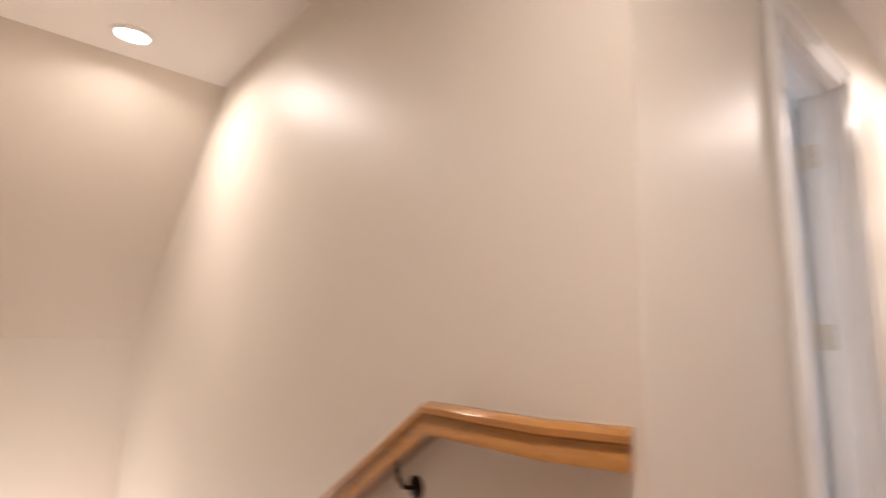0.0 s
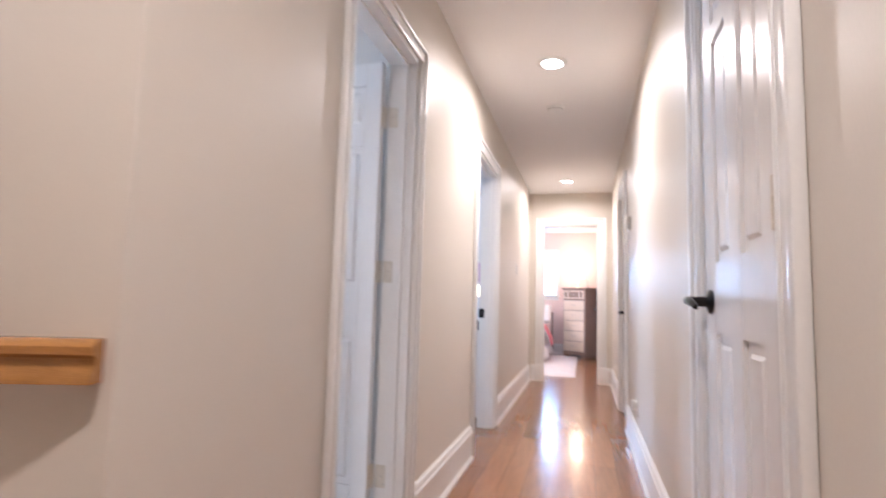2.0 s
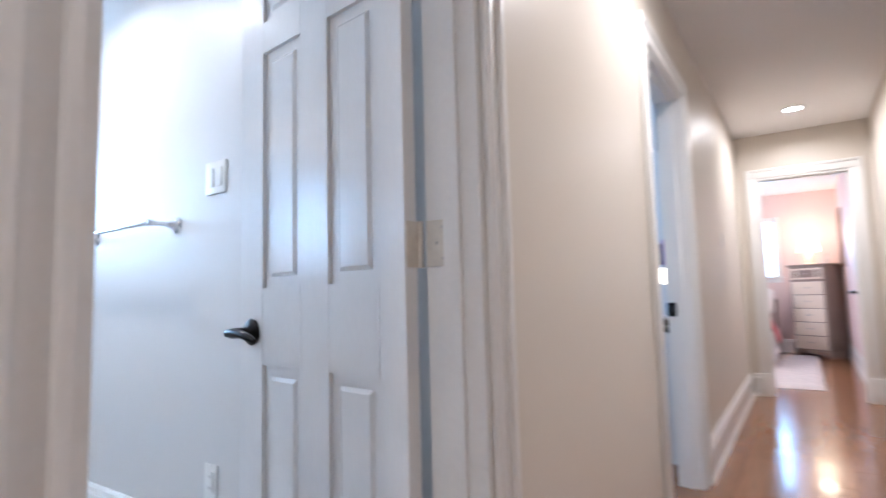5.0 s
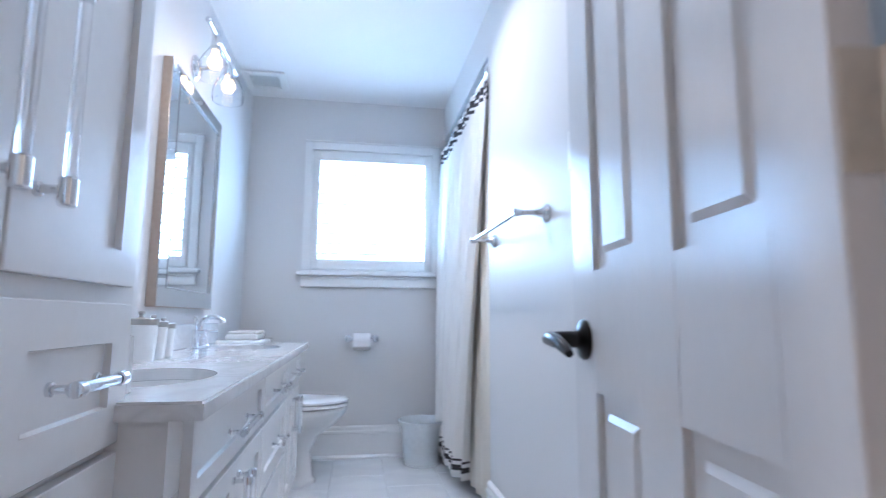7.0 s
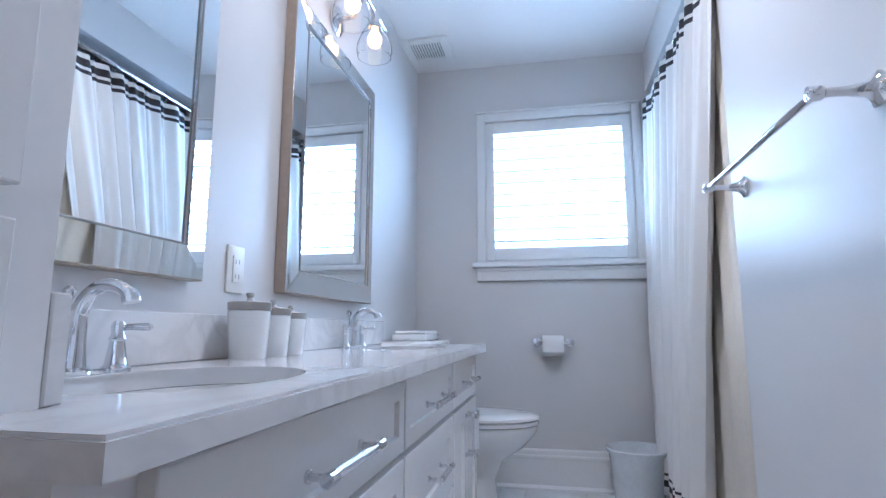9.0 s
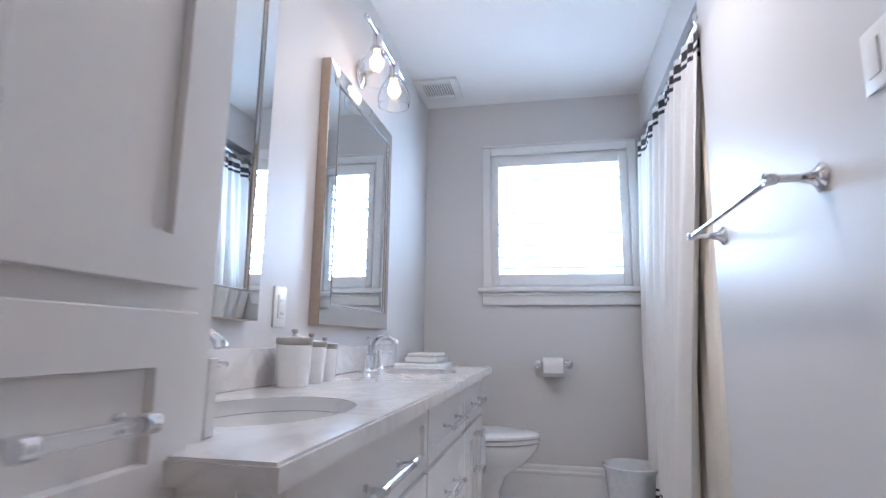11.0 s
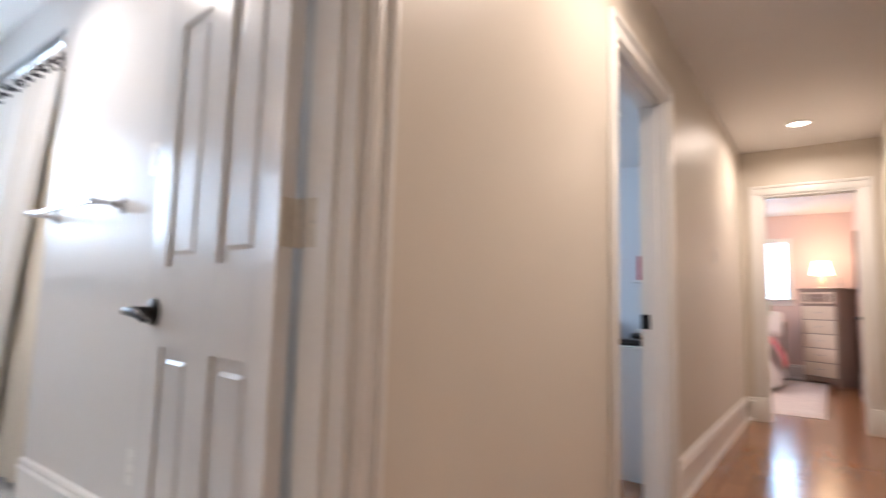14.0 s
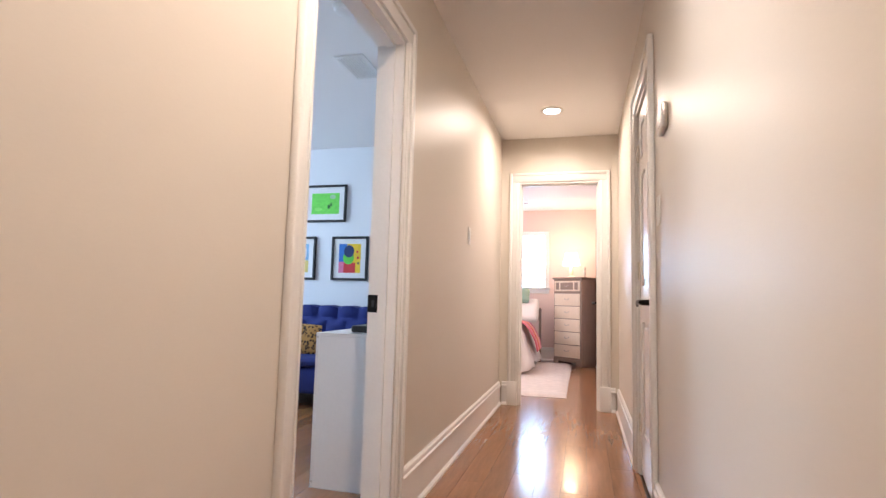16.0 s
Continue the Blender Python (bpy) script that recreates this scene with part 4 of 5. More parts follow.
bm = bm_new()
egg(bm, [(0.0, 0.125, 2.08, 2.50), (0.02, 0.125, 2.08, 2.50), (0.035, 0.115, 2.09, 2.485), (0.17, 0.10, 2.10, 2.47), (0.25, 0.115, 2.10, 2.51), (0.31, 0.155, 2.10, 2.60), (0.37, 0.18, 2.10, 2.655), (0.395, 0.185, 2.10, 2.665), (0.405, 0.18, 2.11, 2.66)])
part("bowl", bm, M_PORC, ob)
bm = bm_new()
egg(bm, [(0.408, 0.178, 2.17, 2.66), (0.412, 0.186, 2.165, 2.67), (0.424, 0.186, 2.165, 2.67), (0.428, 0.180, 2.17, 2.665)])
part("seat", bm, M_PORC, ob)
bm = bm_new()
egg(bm, [(0.431, 0.178, 2.17, 2.66), (0.435, 0.187, 2.165, 2.672), (0.447, 0.187, 2.165, 2.672), (0.455, 0.165, 2.19, 2.645), (0.458, 0.10, 2.25, 2.55)])
part("lid", bm, M_PORC, ob)
ob = thing("tray", "small white tray on the toilet tank", "tray", pose(tx + 0.02, 2.105, BF + 0.78))
bm = bm_new()
box(bm, -0.15, 0.15, -0.08, 0.08, 0, 0.03, 0.008, 3)
part("base", bm, M_PORC, ob)
bm = bm_new()
box(bm, -0.135, 0.135, -0.07, 0.07, 0.0305, 0.045, 0.006, 3)
part("folded_towel", bm, M_CLOTH, ob)

# waste bin
ob = thing("waste_bin", "pale glazed tapered waste bin on the tiled floor", "waste bin", pose(-3.27, 3.125, BF) @ Matrix.Diagonal((1.15, 1.15, 1.08, 1)))
bm = bm_new()
lathe(bm, [(0.0, 0), (0.095, 0), (0.098, 0.008), (0.094, 0.014), (0.098, 0.03), (0.116, 0.22), (0.126, 0.236), (0.129, 0.246), (0.124, 0.25), (0.112, 0.236), (0.094, 0.03), (0.0, 0.02)], 36)
part("bucket", bm, mat("pale_blue_glaze", (0.72, 0.75, 0.76), 0.15, vary=0.08, scale=12, coat=0.4), ob)

# towel bar
ob = thing("towel_bar", "chrome towel bar on the bathroom wall", "towel bar")
for x in (-1.435, -2.075):
    bm = bm_new()
    lathe(bm, [(0, 0), (0.030, 0), (0.031, 0.006), (0.022, 0.012), (0.014, 0.022), (0.009, 0.05), (0.008, 0.085), (0.013, 0.090), (0.013, 0.112), (0.0, 0.116)], 24, pose(x, 3.29, 1.285, 90))
    part("post", bm, M_CHROME, ob)
bm = bm_new()
tube(bm, [(-1.42, 3.19, 1.285), (-2.09, 3.19, 1.285)], 0.008, 10)
part("bar", bm, M_CHROME, ob)

# bath tub and shower curtain
ob = thing("bath_tub", "white built-in bath tub behind the shower curtain", "bath tub")
bm = bm_new()
box(bm, -3.455, -2.195, 3.42, 4.075, BF, 0.12, 0.01)
box(bm, -3.455, -2.195, 3.42, 3.50, 0.12, 0.50, 0.02, 3)
box(bm, -3.455, -2.195, 4.0, 4.075, 0.12, 0.50, 0.02, 3)
box(bm, -3.455, -3.36, 3.50, 4.0, 0.12, 0.50, 0.02, 3)
box(bm, -2.30, -2.195, 3.50, 4.0, 0.12, 0.50, 0.02, 3)
part("shell", bm, M_PORC, ob)
rodz, rody = 2.135, 3.30
ob = thing("curtain_rod", "chrome shower curtain rod with end flanges", "curtain rod")
bm = bm_new()
tube(bm, [(-3.459, rody, rodz), (-2.191, rody, rodz)], 0.0125, 14)
part("rod", bm, M_CHROME, ob)
for x in (-3.459, -2.191 - 0.012):
    bm = bm_new()
    tube(bm, [(x, rody, rodz), (x + 0.012, rody, rodz)], 0.028, 18)
    part("flange", bm, M_CHROME, ob)
cur = thing("shower_curtain", "white pleated shower curtain with charcoal stripes at hem and top", "shower curtain")
NC = 260
X0, X1, ZB, ZT = -3.43, -2.14, 0.13, 2.085


def fold(u, v):
    """Place on the cloth: u along the rod, v from top to hem."""
    a = 0.016 + 0.020 * v
    x = X0 + (X1 - 0.46 * v - X0) * u
    ph = 2 * math.pi * (u * 9.5 + 0.35 * math.sin(u * 9.0) + 0.12 * v * math.sin(u * 23))
    y = rody - 0.020 - 0.022 * min(1.0, v * 1.6) + a * math.sin(ph) + 0.010 * math.sin(2.3 * ph + 4 * v)
    return x + 0.010 * math.cos(ph), min(y, 3.280) if x > -2.21 else y


rows = [0.0, 0.012, 0.03, 0.037, 0.046, 0.053] + [0.06 + 0.88 * k / 20 for k in range(21)] + [0.950, 0.956, 0.966, 0.981, 1.0]
bm = bm_new()
grid = [[bm.verts.new((*fold(k / NC, v), ZT + (ZB - ZT) * v)) for k in range(NC + 1)] for v in rows]
for r in range(len(rows) - 1):
    v = (rows[r] + rows[r + 1]) / 2
    stripe = 0.012 < v < 0.030 or 0.037 < v < 0.046 or 0.950 < v < 0.956 or 0.966 < v < 0.981
    for k in range(NC):
        f = bm.faces.new((grid[r][k], grid[r][k + 1], grid[r + 1][k + 1], grid[r + 1][k]))
        f.material_index = 1 if stripe else 0
me = mesh_of("cloth", bm, [M_CLOTH, M_STRIPE], True)
cl = new("cloth", me)
cl.parent = cur
md = cl.modifiers.new("thick", "SOLIDIFY")
md.thickness = 0.002
for k in range(12):
    x = X0 + (X1 - X0) * (k + 0.5) / 12
    bm = bm_new()
    tube(bm, [(x, rody + 0.02 * math.sin(radians(a)), rodz - 0.012 + 0.028 * math.cos(radians(a))) for a in range(0, 361, 30)], 0.0022, 8, False)
    part("ring", bm, M_CHROME, cur, "chrome curtain ring")
ln = thing("shower_liner", "plain cream shower liner hanging behind the curtain", "shower liner")
bm = bm_new()
g = [[bm.verts.new((X0 + (-2.196 - X0) * k / 120, 3.312 + 0.010 * math.sin(k * 0.55), z)) for k in range(121)] for z in (2.09, 1.5, 0.9, 0.10)]
for a, b in zip(g, g[1:]):
    for k in range(120):
        bm.faces.new((a[k], a[k + 1], b[k + 1], b[k]))
l1 = part("sheet", bm, mat("cream_liner", (0.84, 0.77, 0.66), 0.5, vary=0.04), ln)
l1.modifiers.new("thick", "SOLIDIFY").thickness = 0.0015

# outdoors behind the bathroom and bedroom windows
for nm, m, w, h in (("backdrop_bath", look((-5.2, 2.8, 2.2), (0, 2.8, 2.0)), 4.5, 4), ("backdrop_bedroom", look((-0.1, 13.6, 2), (-0.1, 0, 2)), 3, 3)):
    bm = bm_new()
    box(bm, -w / 2, w / 2, -h / 2, h / 2, -0.02, 0)
    o = solid(nm, bm, M_SKY, "bright overexposed outdoor light", "backdrop", "structure")
    o.matrix_world = m

# ---- den, seen through the second doorway ----
cab = thing("storage_cabinet", "plain white laminate storage cabinet in the den", "cabinet")
bm = bm_new()
box(bm, -0.536, -0.519, 5.55, 6.35, 0, 0.742, 0.001, 1)
box(bm, -0.151, -0.134, 5.55, 6.35, 0, 0.742, 0.001, 1)
part("side_panel", bm, M_CAB, cab)
bm = bm_new()
box(bm, -0.519, -0.151, 5.552, 5.568, 0, 0.724)
part("end_panel", bm, M_CAB, cab)
bm = bm_new()
box(bm, -0.519, -0.151, 5.55, 6.35, 0.7245, 0.742, 0.001, 1)
part("top", bm, M_CAB, cab)
for z in (0.06, 0.40):
    bm = bm_new()
    box(bm, -0.519, -0.151, 5.57, 6.34, z, z + 0.016)
    part("shelf", bm, M_CAB, cab)
for x, z in ((-0.527, 0.72), (-0.527, 0.03)):
    bm = bm_new()
    lathe(bm, [(0, 0), (0.005, 0), (0.004, 0.001), (0, 0.0012)], 10, pose(x, 5.55, z, 90))
    part("screw", bm, M_NICKEL, cab)
ob = thing("keyboard_case", "black electronic device lying on the white cabinet", "device", pose(-0.27, 5.82, 0.742))
bm = bm_new()
box(bm, -0.13, 0.12, -0.17, 0.25, 0, 0.035, 0.012, 3)
part("base", bm, M_BLACK, ob)
bm = bm_new()
box(bm, -0.08, 0.12, -0.06, 0.24, 0.0355, 0.07, 0.016, 3)
part("top_shell", bm, M_BLACK, ob)
bm = bm_new()
box(bm, -0.11, 0.06, 0.18, 0.30, 0.071, 0.085, 0.002, 1)
part("paper_stack", bm, M_PAPER, ob)

ob = thing("desk_lamp", "small dark desk lamp with a lit white shade on the cabinet", "desk lamp", pose(-0.31, 6.24, 0.742))
bm = bm_new()
lathe(bm, [(0, 0), (0.06, 0), (0.06, 0.01), (0.012, 0.018), (0, 0.02)], 24)
tube(bm, [(0, 0, 0.015), (0, 0, 0.31)], 0.011, 12)
part("stand", bm, M_BROWNF, ob)
bm = bm_new()
lathe(bm, [(0.072, 0.30), (0.055, 0.41), (0.053, 0.41), (0.070, 0.30), (0.072, 0.30)], 28)
part("shade", bm, M_SHADE, ob, "glowing white shade")
shelf = thing("wall_shelf", "narrow white wall shelf in the den", "shelf")
bm = bm_new()
box(bm, -0.95, -0.15, 7.83, 8.009, 1.22, 1.245, 0.003)
part("board", bm, M_CAB, shelf)
bx = -0.90
for th, hh, col in ((0.035, 0.24, (0.45, 0.04, 0.08)), (0.028, 0.21, (0.25, 0.10, 0.35)), (0.04, 0.25, (0.6, 0.08, 0.12)), (0.03, 0.22, (0.06, 0.16, 0.12)), (0.045, 0.26, (0.5, 0.3, 0.55)),
                    (0.03, 0.23, (0.1, 0.1, 0.12)), (0.036, 0.25, (0.55, 0.06, 0.16)), (0.03, 0.2, (0.05, 0.2, 0.16)), (0.04, 0.24, (0.3, 0.12, 0.4)), (0.032, 0.22, (0.6, 0.1, 0.12)),
                    (0.04, 0.25, (0.07, 0.15, 0.13)), (0.03, 0.23, (0.5, 0.05, 0.1))):
    bk = thing("book", "upright hardback book on the den wall shelf", "book", pose(bx, 7.86, 1.245), "books on the wall shelf")
    bm = bm_new()
    box(bm, 0, th, 0, 0.14, 0, hh, 0.003, 1)
    part("cover", bm, flat("book_cover", col), bk)
    bm = bm_new()
    box(bm, 0.004, th - 0.004, 0.01, 0.137, hh, hh + 0.001)
    part("pages", bm, M_PAPER, bk)
    bx += th + 0.022
sofa = thing("sofa", "deep blue velvet sofa with a tufted back", "sofa", pose(-2.05, 0, 0))
bm = bm_new()
box(bm, -0.95, 0.95, 7.15, 7.95, 0.12, 0.34, 0.04, 3)
part("base", bm, M_BLUE, sofa)
for s in (-0.48, 0.48):
    bm = bm_new()
    box(bm, s - 0.46, s + 0.46, 7.12, 7.72, 0.342, 0.42, 0.035, 4)
    part("seat_cushion", bm, M_BLUE, sofa)
bm = bm_new()
nx, nz = 76, 14
g = []
for r in range(nz + 1):
    z = 0.40 + 0.42 * r / nz
    row = []
    for k in range(nx + 1):
        u = k / nx
        x = -0.95 + 1.9 * u
        puff = abs(math.sin(math.pi * (u * 9 + 0.5 * (int(r / 5) % 2)))) ** 0.5 * abs(math.sin(math.pi * (r / nz) * 2.6)) ** 0.4
        row.append(bm.verts.new((x, 7.76 - 0.05 * puff + 0.08 * r / nz, z + (0.022 * abs(math.sin(math.pi * u * 9)) if r == nz else 0))))
    g.append(row)
for a, b in zip(g, g[1:]):
    for k in range(nx):
        bm.faces.new((a[k], a[k + 1], b[k + 1], b[k]))
back = [bm.verts.new((v.co.x, 7.97, v.co.z)) for v in g[-1]]
for k in range(nx):
    bm.faces.new((g[-1][k], g[-1][k + 1], back[k + 1], back[k]))
part("backrest", bm, M_BLUE, sofa)
for s in (-1, 1):
    bm = bm_new()
    box(bm, s * 1.05 - 0.10, s * 1.05 + 0.10, 7.15, 7.95, 0.12, 0.62, 0.06, 4)
    part("arm", bm, M_BLUE, sofa)
for x in (-1.05, 1.05):
    for y in (7.22, 7.88):
        bm = bm_new()
        tube(bm, [(x, y, 0.0), (x, y, 0.12)], [0.018, 0.028], 12)
        part("leg", bm, M_BROWNF, sofa)

# leopard-spotted cushion
M_LEO = mat("leopard_cloth", (0.55, 0.33, 0.12), 0.85)
nt = M_LEO.node_tree
vo = nt.nodes.new("ShaderNodeTexVoronoi")
vo.inputs["Scale"].default_value = 30
tcn = nt.nodes.new("ShaderNodeTexCoord")
cr = nt.nodes.new("ShaderNodeValToRGB")
cr.color_ramp.elements[0].position, cr.color_ramp.elements[0].color = 0.16, (0.35, 0.17, 0.05, 1)
cr.color_ramp.elements[1].position, cr.color_ramp.elements[1].color = 0.2, (0.015, 0.01, 0.01, 1)
e = cr.color_ramp.elements.new(0.40)
e.color = (0.015, 0.01, 0.01, 1)
e = cr.color_ramp.elements.new(0.44)
e.color = (0.48, 0.25, 0.07, 1)
nt.links.new(tcn.outputs["Object"], vo.inputs[0])
nt.links.new(vo.outputs["Distance"], cr.inputs[0])
nt.links.new(cr.outputs[0], nt.nodes["Principled BSDF"].inputs["Base Color"])
ob = thing("throw_pillow", "leopard-print throw pillow on the blue sofa", "pillow", pose(-1.66, 7.42, 0.545, 72, 0, 4) @ Matrix.Scale(0.8, 4))
bm = bm_new()
n = 18
for side in (1, -1):
    g = []
    for j in range(n + 1):
        row = []
        for k in range(n + 1):
            u, v = 2 * k / n - 1, 2 * j / n - 1
            h = 0.075 * ((1 - u * u) * (1 - v * v)) ** 0.45
            pin = 1 - 0.08 * (u * u * v * v)
            row.append(bm.verts.new((0.22 * u * pin, 0.17 * v * pin, side * h)))
        g.append(row)
    for a, b in zip(g, g[1:]):
        for k in range(n):
            bm.faces.new((a[k], a[k + 1], b[k + 1], b[k]))
bmesh.ops.remove_doubles(bm, verts=bm.verts, dist=0.0004)
part("cover", bm, M_LEO, ob)


def picture(x0, x1, z0, z1, label, paint):
    """A framed picture on the den's end wall; paint adds its patches to the sheet."""
    y = 8.0095
    ob = thing("framed_picture", label, "picture", group="pictures over the sofa")
    f = 0.022
    bm = bm_new()
    for a, b, c, d in ((x0, x0 + f, z0, z1), (x1 - f, x1, z0, z1), (x0 + f, x1 - f, z0, z0 + f), (x0 + f, x1 - f, z1 - f, z1)):
        box(bm, a, b, y - 0.03, y, c, d, 0.003, 1)
    part("frame", bm, M_BLACK, ob, "black wooden frame")
    bm = bm_new()
    box(bm, x0 + f, x1 - f, y - 0.014, y - 0.004, z0 + f, z1 - f)
    part("mount", bm, M_WHITEMAT, ob, "white mount board")
    w, h = x1 - x0, z1 - z0
    for i, (a, b, c, d, col, rd) in enumerate(paint):
        bm = bm_new()
        xa, xb, za, zb = x0 + w * a, x0 + w * b, z0 + h * c, z0 + h * d
        yy = y - 0.0145 - 0.0006 * i
        if rd:
            vs = [bm.verts.new(((xa + xb) / 2 + (xb - xa) / 2 * math.cos(2 * math.pi * k / 24), yy, (za + zb) / 2 + (zb - za) / 2 * math.sin(2 * math.pi * k / 24))) for k in range(24)]
        else:
            vs = [bm.verts.new(p) for p in ((xa, yy, za), (xb, yy, za), (xb, yy, zb), (xa, yy, zb))]
        bm.faces.new(vs)
        part("painted_patch", bm, flat("paint", col), ob, smooth=False)


GR, YE, BL, RE, PK, NB = (0.12, 0.62, 0.08), (0.85, 0.58, 0.04), (0.03, 0.16, 0.5), (0.65, 0.05, 0.05), (0.7, 0.2, 0.35), (0.02, 0.04, 0.12)
picture(-2.03, -1.565, 1.674, 2.055, "framed green abstract painting on the den wall",
        [(0.17, 0.83, 0.22, 0.78, (0.16, 0.68, 0.10), False), (0.60, 0.74, 0.62, 0.74, (0.35, 0.6, 0.35), True), (0.25, 0.42, 0.3, 0.4, (0.25, 0.75, 0.15), True), (0.55, 0.62, 0.36, 0.47, (0.05, 0.2, 0.05), True), (0.62, 0.66, 0.42, 0.52, (0.05, 0.2, 0.05), True)])
picture(-1.70, -1.31, 1.089, 1.526, "framed bright painting in yellow, blue and red",
        [(0.20, 0.80, 0.17, 0.83, YE, False), (0.20, 0.42, 0.17, 0.83, BL, False), (0.20, 0.36, 0.17, 0.42, PK, False), (0.34, 0.66, 0.17, 0.40, RE, False), (0.32, 0.62, 0.36, 0.66, GR, True), (0.34, 0.62, 0.52, 0.80, NB, True), (0.68, 0.74, 0.62, 0.68, RE, True), (0.70, 0.76, 0.48, 0.54, RE, True), (0.72, 0.77, 0.36, 0.42, NB, True)])
picture(-2.27, -1.88, 1.089, 1.526, "framed abstract painting in pale blue and yellow",
        [(0.20, 0.80, 0.17, 0.83, (0.25, 0.5, 0.72), False), (0.62, 0.80, 0.17, 0.45, (0.75, 0.62, 0.2), False), (0.5, 0.75, 0.45, 0.8, (0.6, 0.7, 0.75), True), (0.55, 0.62, 0.3, 0.6, (0.7, 0.2, 0.1), True)])

# den ceiling register and detector
ob = thing("ceiling_register", "white louvred air register on the den ceiling", "vent", pose(-0.69, 6.26, CEIL))
bm = bm_new()
for a, b, c, d in ((-0.10, 0.10, -0.18, -0.155), (-0.10, 0.10, 0.155, 0.18), (-0.10, -0.075, -0.155, 0.155), (0.075, 0.10, -0.155, 0.155)):
    box(bm, a, b, c, d, -0.012, 0, 0.003)
part("frame", bm, M_PLAST, ob)
bm = bm_new()
box(bm, -0.075, 0.075, -0.155, 0.155, -0.002, -0.0005)
part("backing", bm, M_GREYP, ob)
bm = bm_new()
box(bm, -0.0065, 0.0065, -0.154, 0.154, -0.010, -0.004, 0, 1, pose(0, 0, 0, 0, 20))
rs_me = mesh_of("slat", bm, M_PLAST)
for k in range(9):
    s = new("slat", rs_me)
    s.parent = ob
    s.location = (-0.066 + 0.0165 * k, 0, 0)
ob = thing("smoke_detector", "round white smoke detector on the den ceiling", "smoke detector", pose(-0.47, 5.57, CEIL))
bm = bm_new()
lathe(bm, [(0.0, -0.036), (0.03, -0.036), (0.052, -0.03), (0.06, -0.014), (0.066, -0.012), (0.068, 0)], 32)
part("body", bm, M_PLAST, ob)

# ---- bedroom at the end of the hall ----
dr = thing("chest_of_drawers", "tall taupe chest with six cream drawers", "chest of drawers", pose(0.62, 11.48, 0, 0, 0, -36))
w, d, h = 0.25, 0.20, 1.31
bm = bm_new()
box(bm, -w, w, -d + 0.012, d, 0.10, h - 0.03, 0.003, 1)
part("body", bm, M_TAUPE, dr)
bm = bm_new()
box(bm, -w - 0.02, w + 0.02, -d - 0.015, d + 0.01, h - 0.03, h, 0.008, 3)
part("top", bm, M_TAUPE, dr)
bm = bm_new()
for s in (-1, 1):
    box(bm, s * w, s * (w - 0.09), -d + 0.005, -d + 0.025, 0, 0.10, 0.004)
    box(bm, s * w, s * (w - 0.022), -d + 0.026, d, 0, 0.10, 0.003)
box(bm, -w + 0.091, w - 0.091, -d + 0.006, -d + 0.024, 0.06, 0.10, 0.004)
part("plinth", bm, M_TAUPE, dr)


def pull(parent, z):
    bm = bm_new()
    tube(bm, [(-0.035, -d, z), (-0.03, -d - 0.018, z - 0.006), (0, -d - 0.022, z - 0.014), (0.03, -d - 0.018, z - 0.006), (0.035, -d, z)], 0.004, 8)
    for s in (-1, 1):
        lathe(bm, [(0, 0), (0.010, 0), (0.008, 0.003), (0, 0.004)], 12, pose(s * 0.035, -d - 0.003, z, 90))
    part("pull", bm, M_NICKEL, parent, "curved nickel pull")


for k in range(5):
    z0 = 0.125 + 0.19 * k
    bm = bm_new()
    box(bm, -w + 0.02, w - 0.02, -d - 0.004, -d + 0.011, z0, z0 + 0.18, 0.005, 2)
    dd = part("drawer_front", bm, M_CREAM, dr)
    pull(dd, z0 + 0.10)
bm = bm_new()
box(bm, -w + 0.02, w - 0.02, -d - 0.004, -d + 0.011, 1.10, 1.255, 0.005, 2)
dd = part("drawer_front", bm, M_CREAM, dr)
bm = bm_new()
for a, b in ((-0.20, -0.14), (-0.115, 0.115), (0.14, 0.20)):
    box(bm, a, b, -d - 0.009, -d - 0.0035, 1.125, 1.23, 0.003, 1)
part("carved_overlay", bm, M_TAUPE, dd, "carved taupe overlay")
pull(dd, 1.185)

lamp = thing("table_lamp", "table lamp with a cream shade, lit, on the chest", "table lamp", pose(0.56, 11.52, 1.31))
bm = bm_new()
lathe(bm, [(0.0, 0), (0.06, 0), (0.06, 0.012), (0.02, 0.03), (0.035, 0.09), (0.02, 0.16), (0.01, 0.20), (0.0, 0.21)], 24)
part("base", bm, M_CREAM, lamp)
bm = bm_new()
lathe(bm, [(0.13, 0.19), (0.085, 0.38), (0.083, 0.38), (0.128, 0.19), (0.13, 0.19)], 32)
part("shade", bm, M_SHADE, lamp, "glowing cream shade")
pl = bpy.data.lights.new("table_lamp_light", "POINT")
pl.energy, pl.color, pl.shadow_soft_size = 9, (1.0, 0.74, 0.45), 0.09
o = new("table_lamp_light", pl)
o.location = (0.56, 11.5, 1.76)
ob = thing("figurine", "small pale figurine on the chest of drawers", "ornament", pose(0.76, 11.45, 1.31))
bm = bm_new()
lathe(bm, [(0.0, 0), (0.035, 0), (0.035, 0.01), (0.012, 0.02), (0.018, 0.06), (0.008, 0.10), (0.02, 0.13), (0.012, 0.16), (0.0, 0.17)], 16)
part("body", bm, M_NICKEL, ob)

ob = thing("framed_picture", "brown wooden frame hung on the pink bedroom wall", "picture")
bm = bm_new()
for a, b, c, e in ((11.05, 11.1, 1.25, 2.05), (11.55, 11.6, 1.25, 2.05), (11.1, 11.55, 1.25, 1.30), (11.1, 11.55, 2.0, 2.05)):
    box(bm, 0.925, 0.9495, a, b, c, e, 0.004)
part("frame", bm, M_BROWNF, ob)
bm = bm_new()
box(bm, 0.938, 0.9493, 11.1, 11.55, 1.30, 2.0)
part("sheet", bm, M_TAUPE, ob)

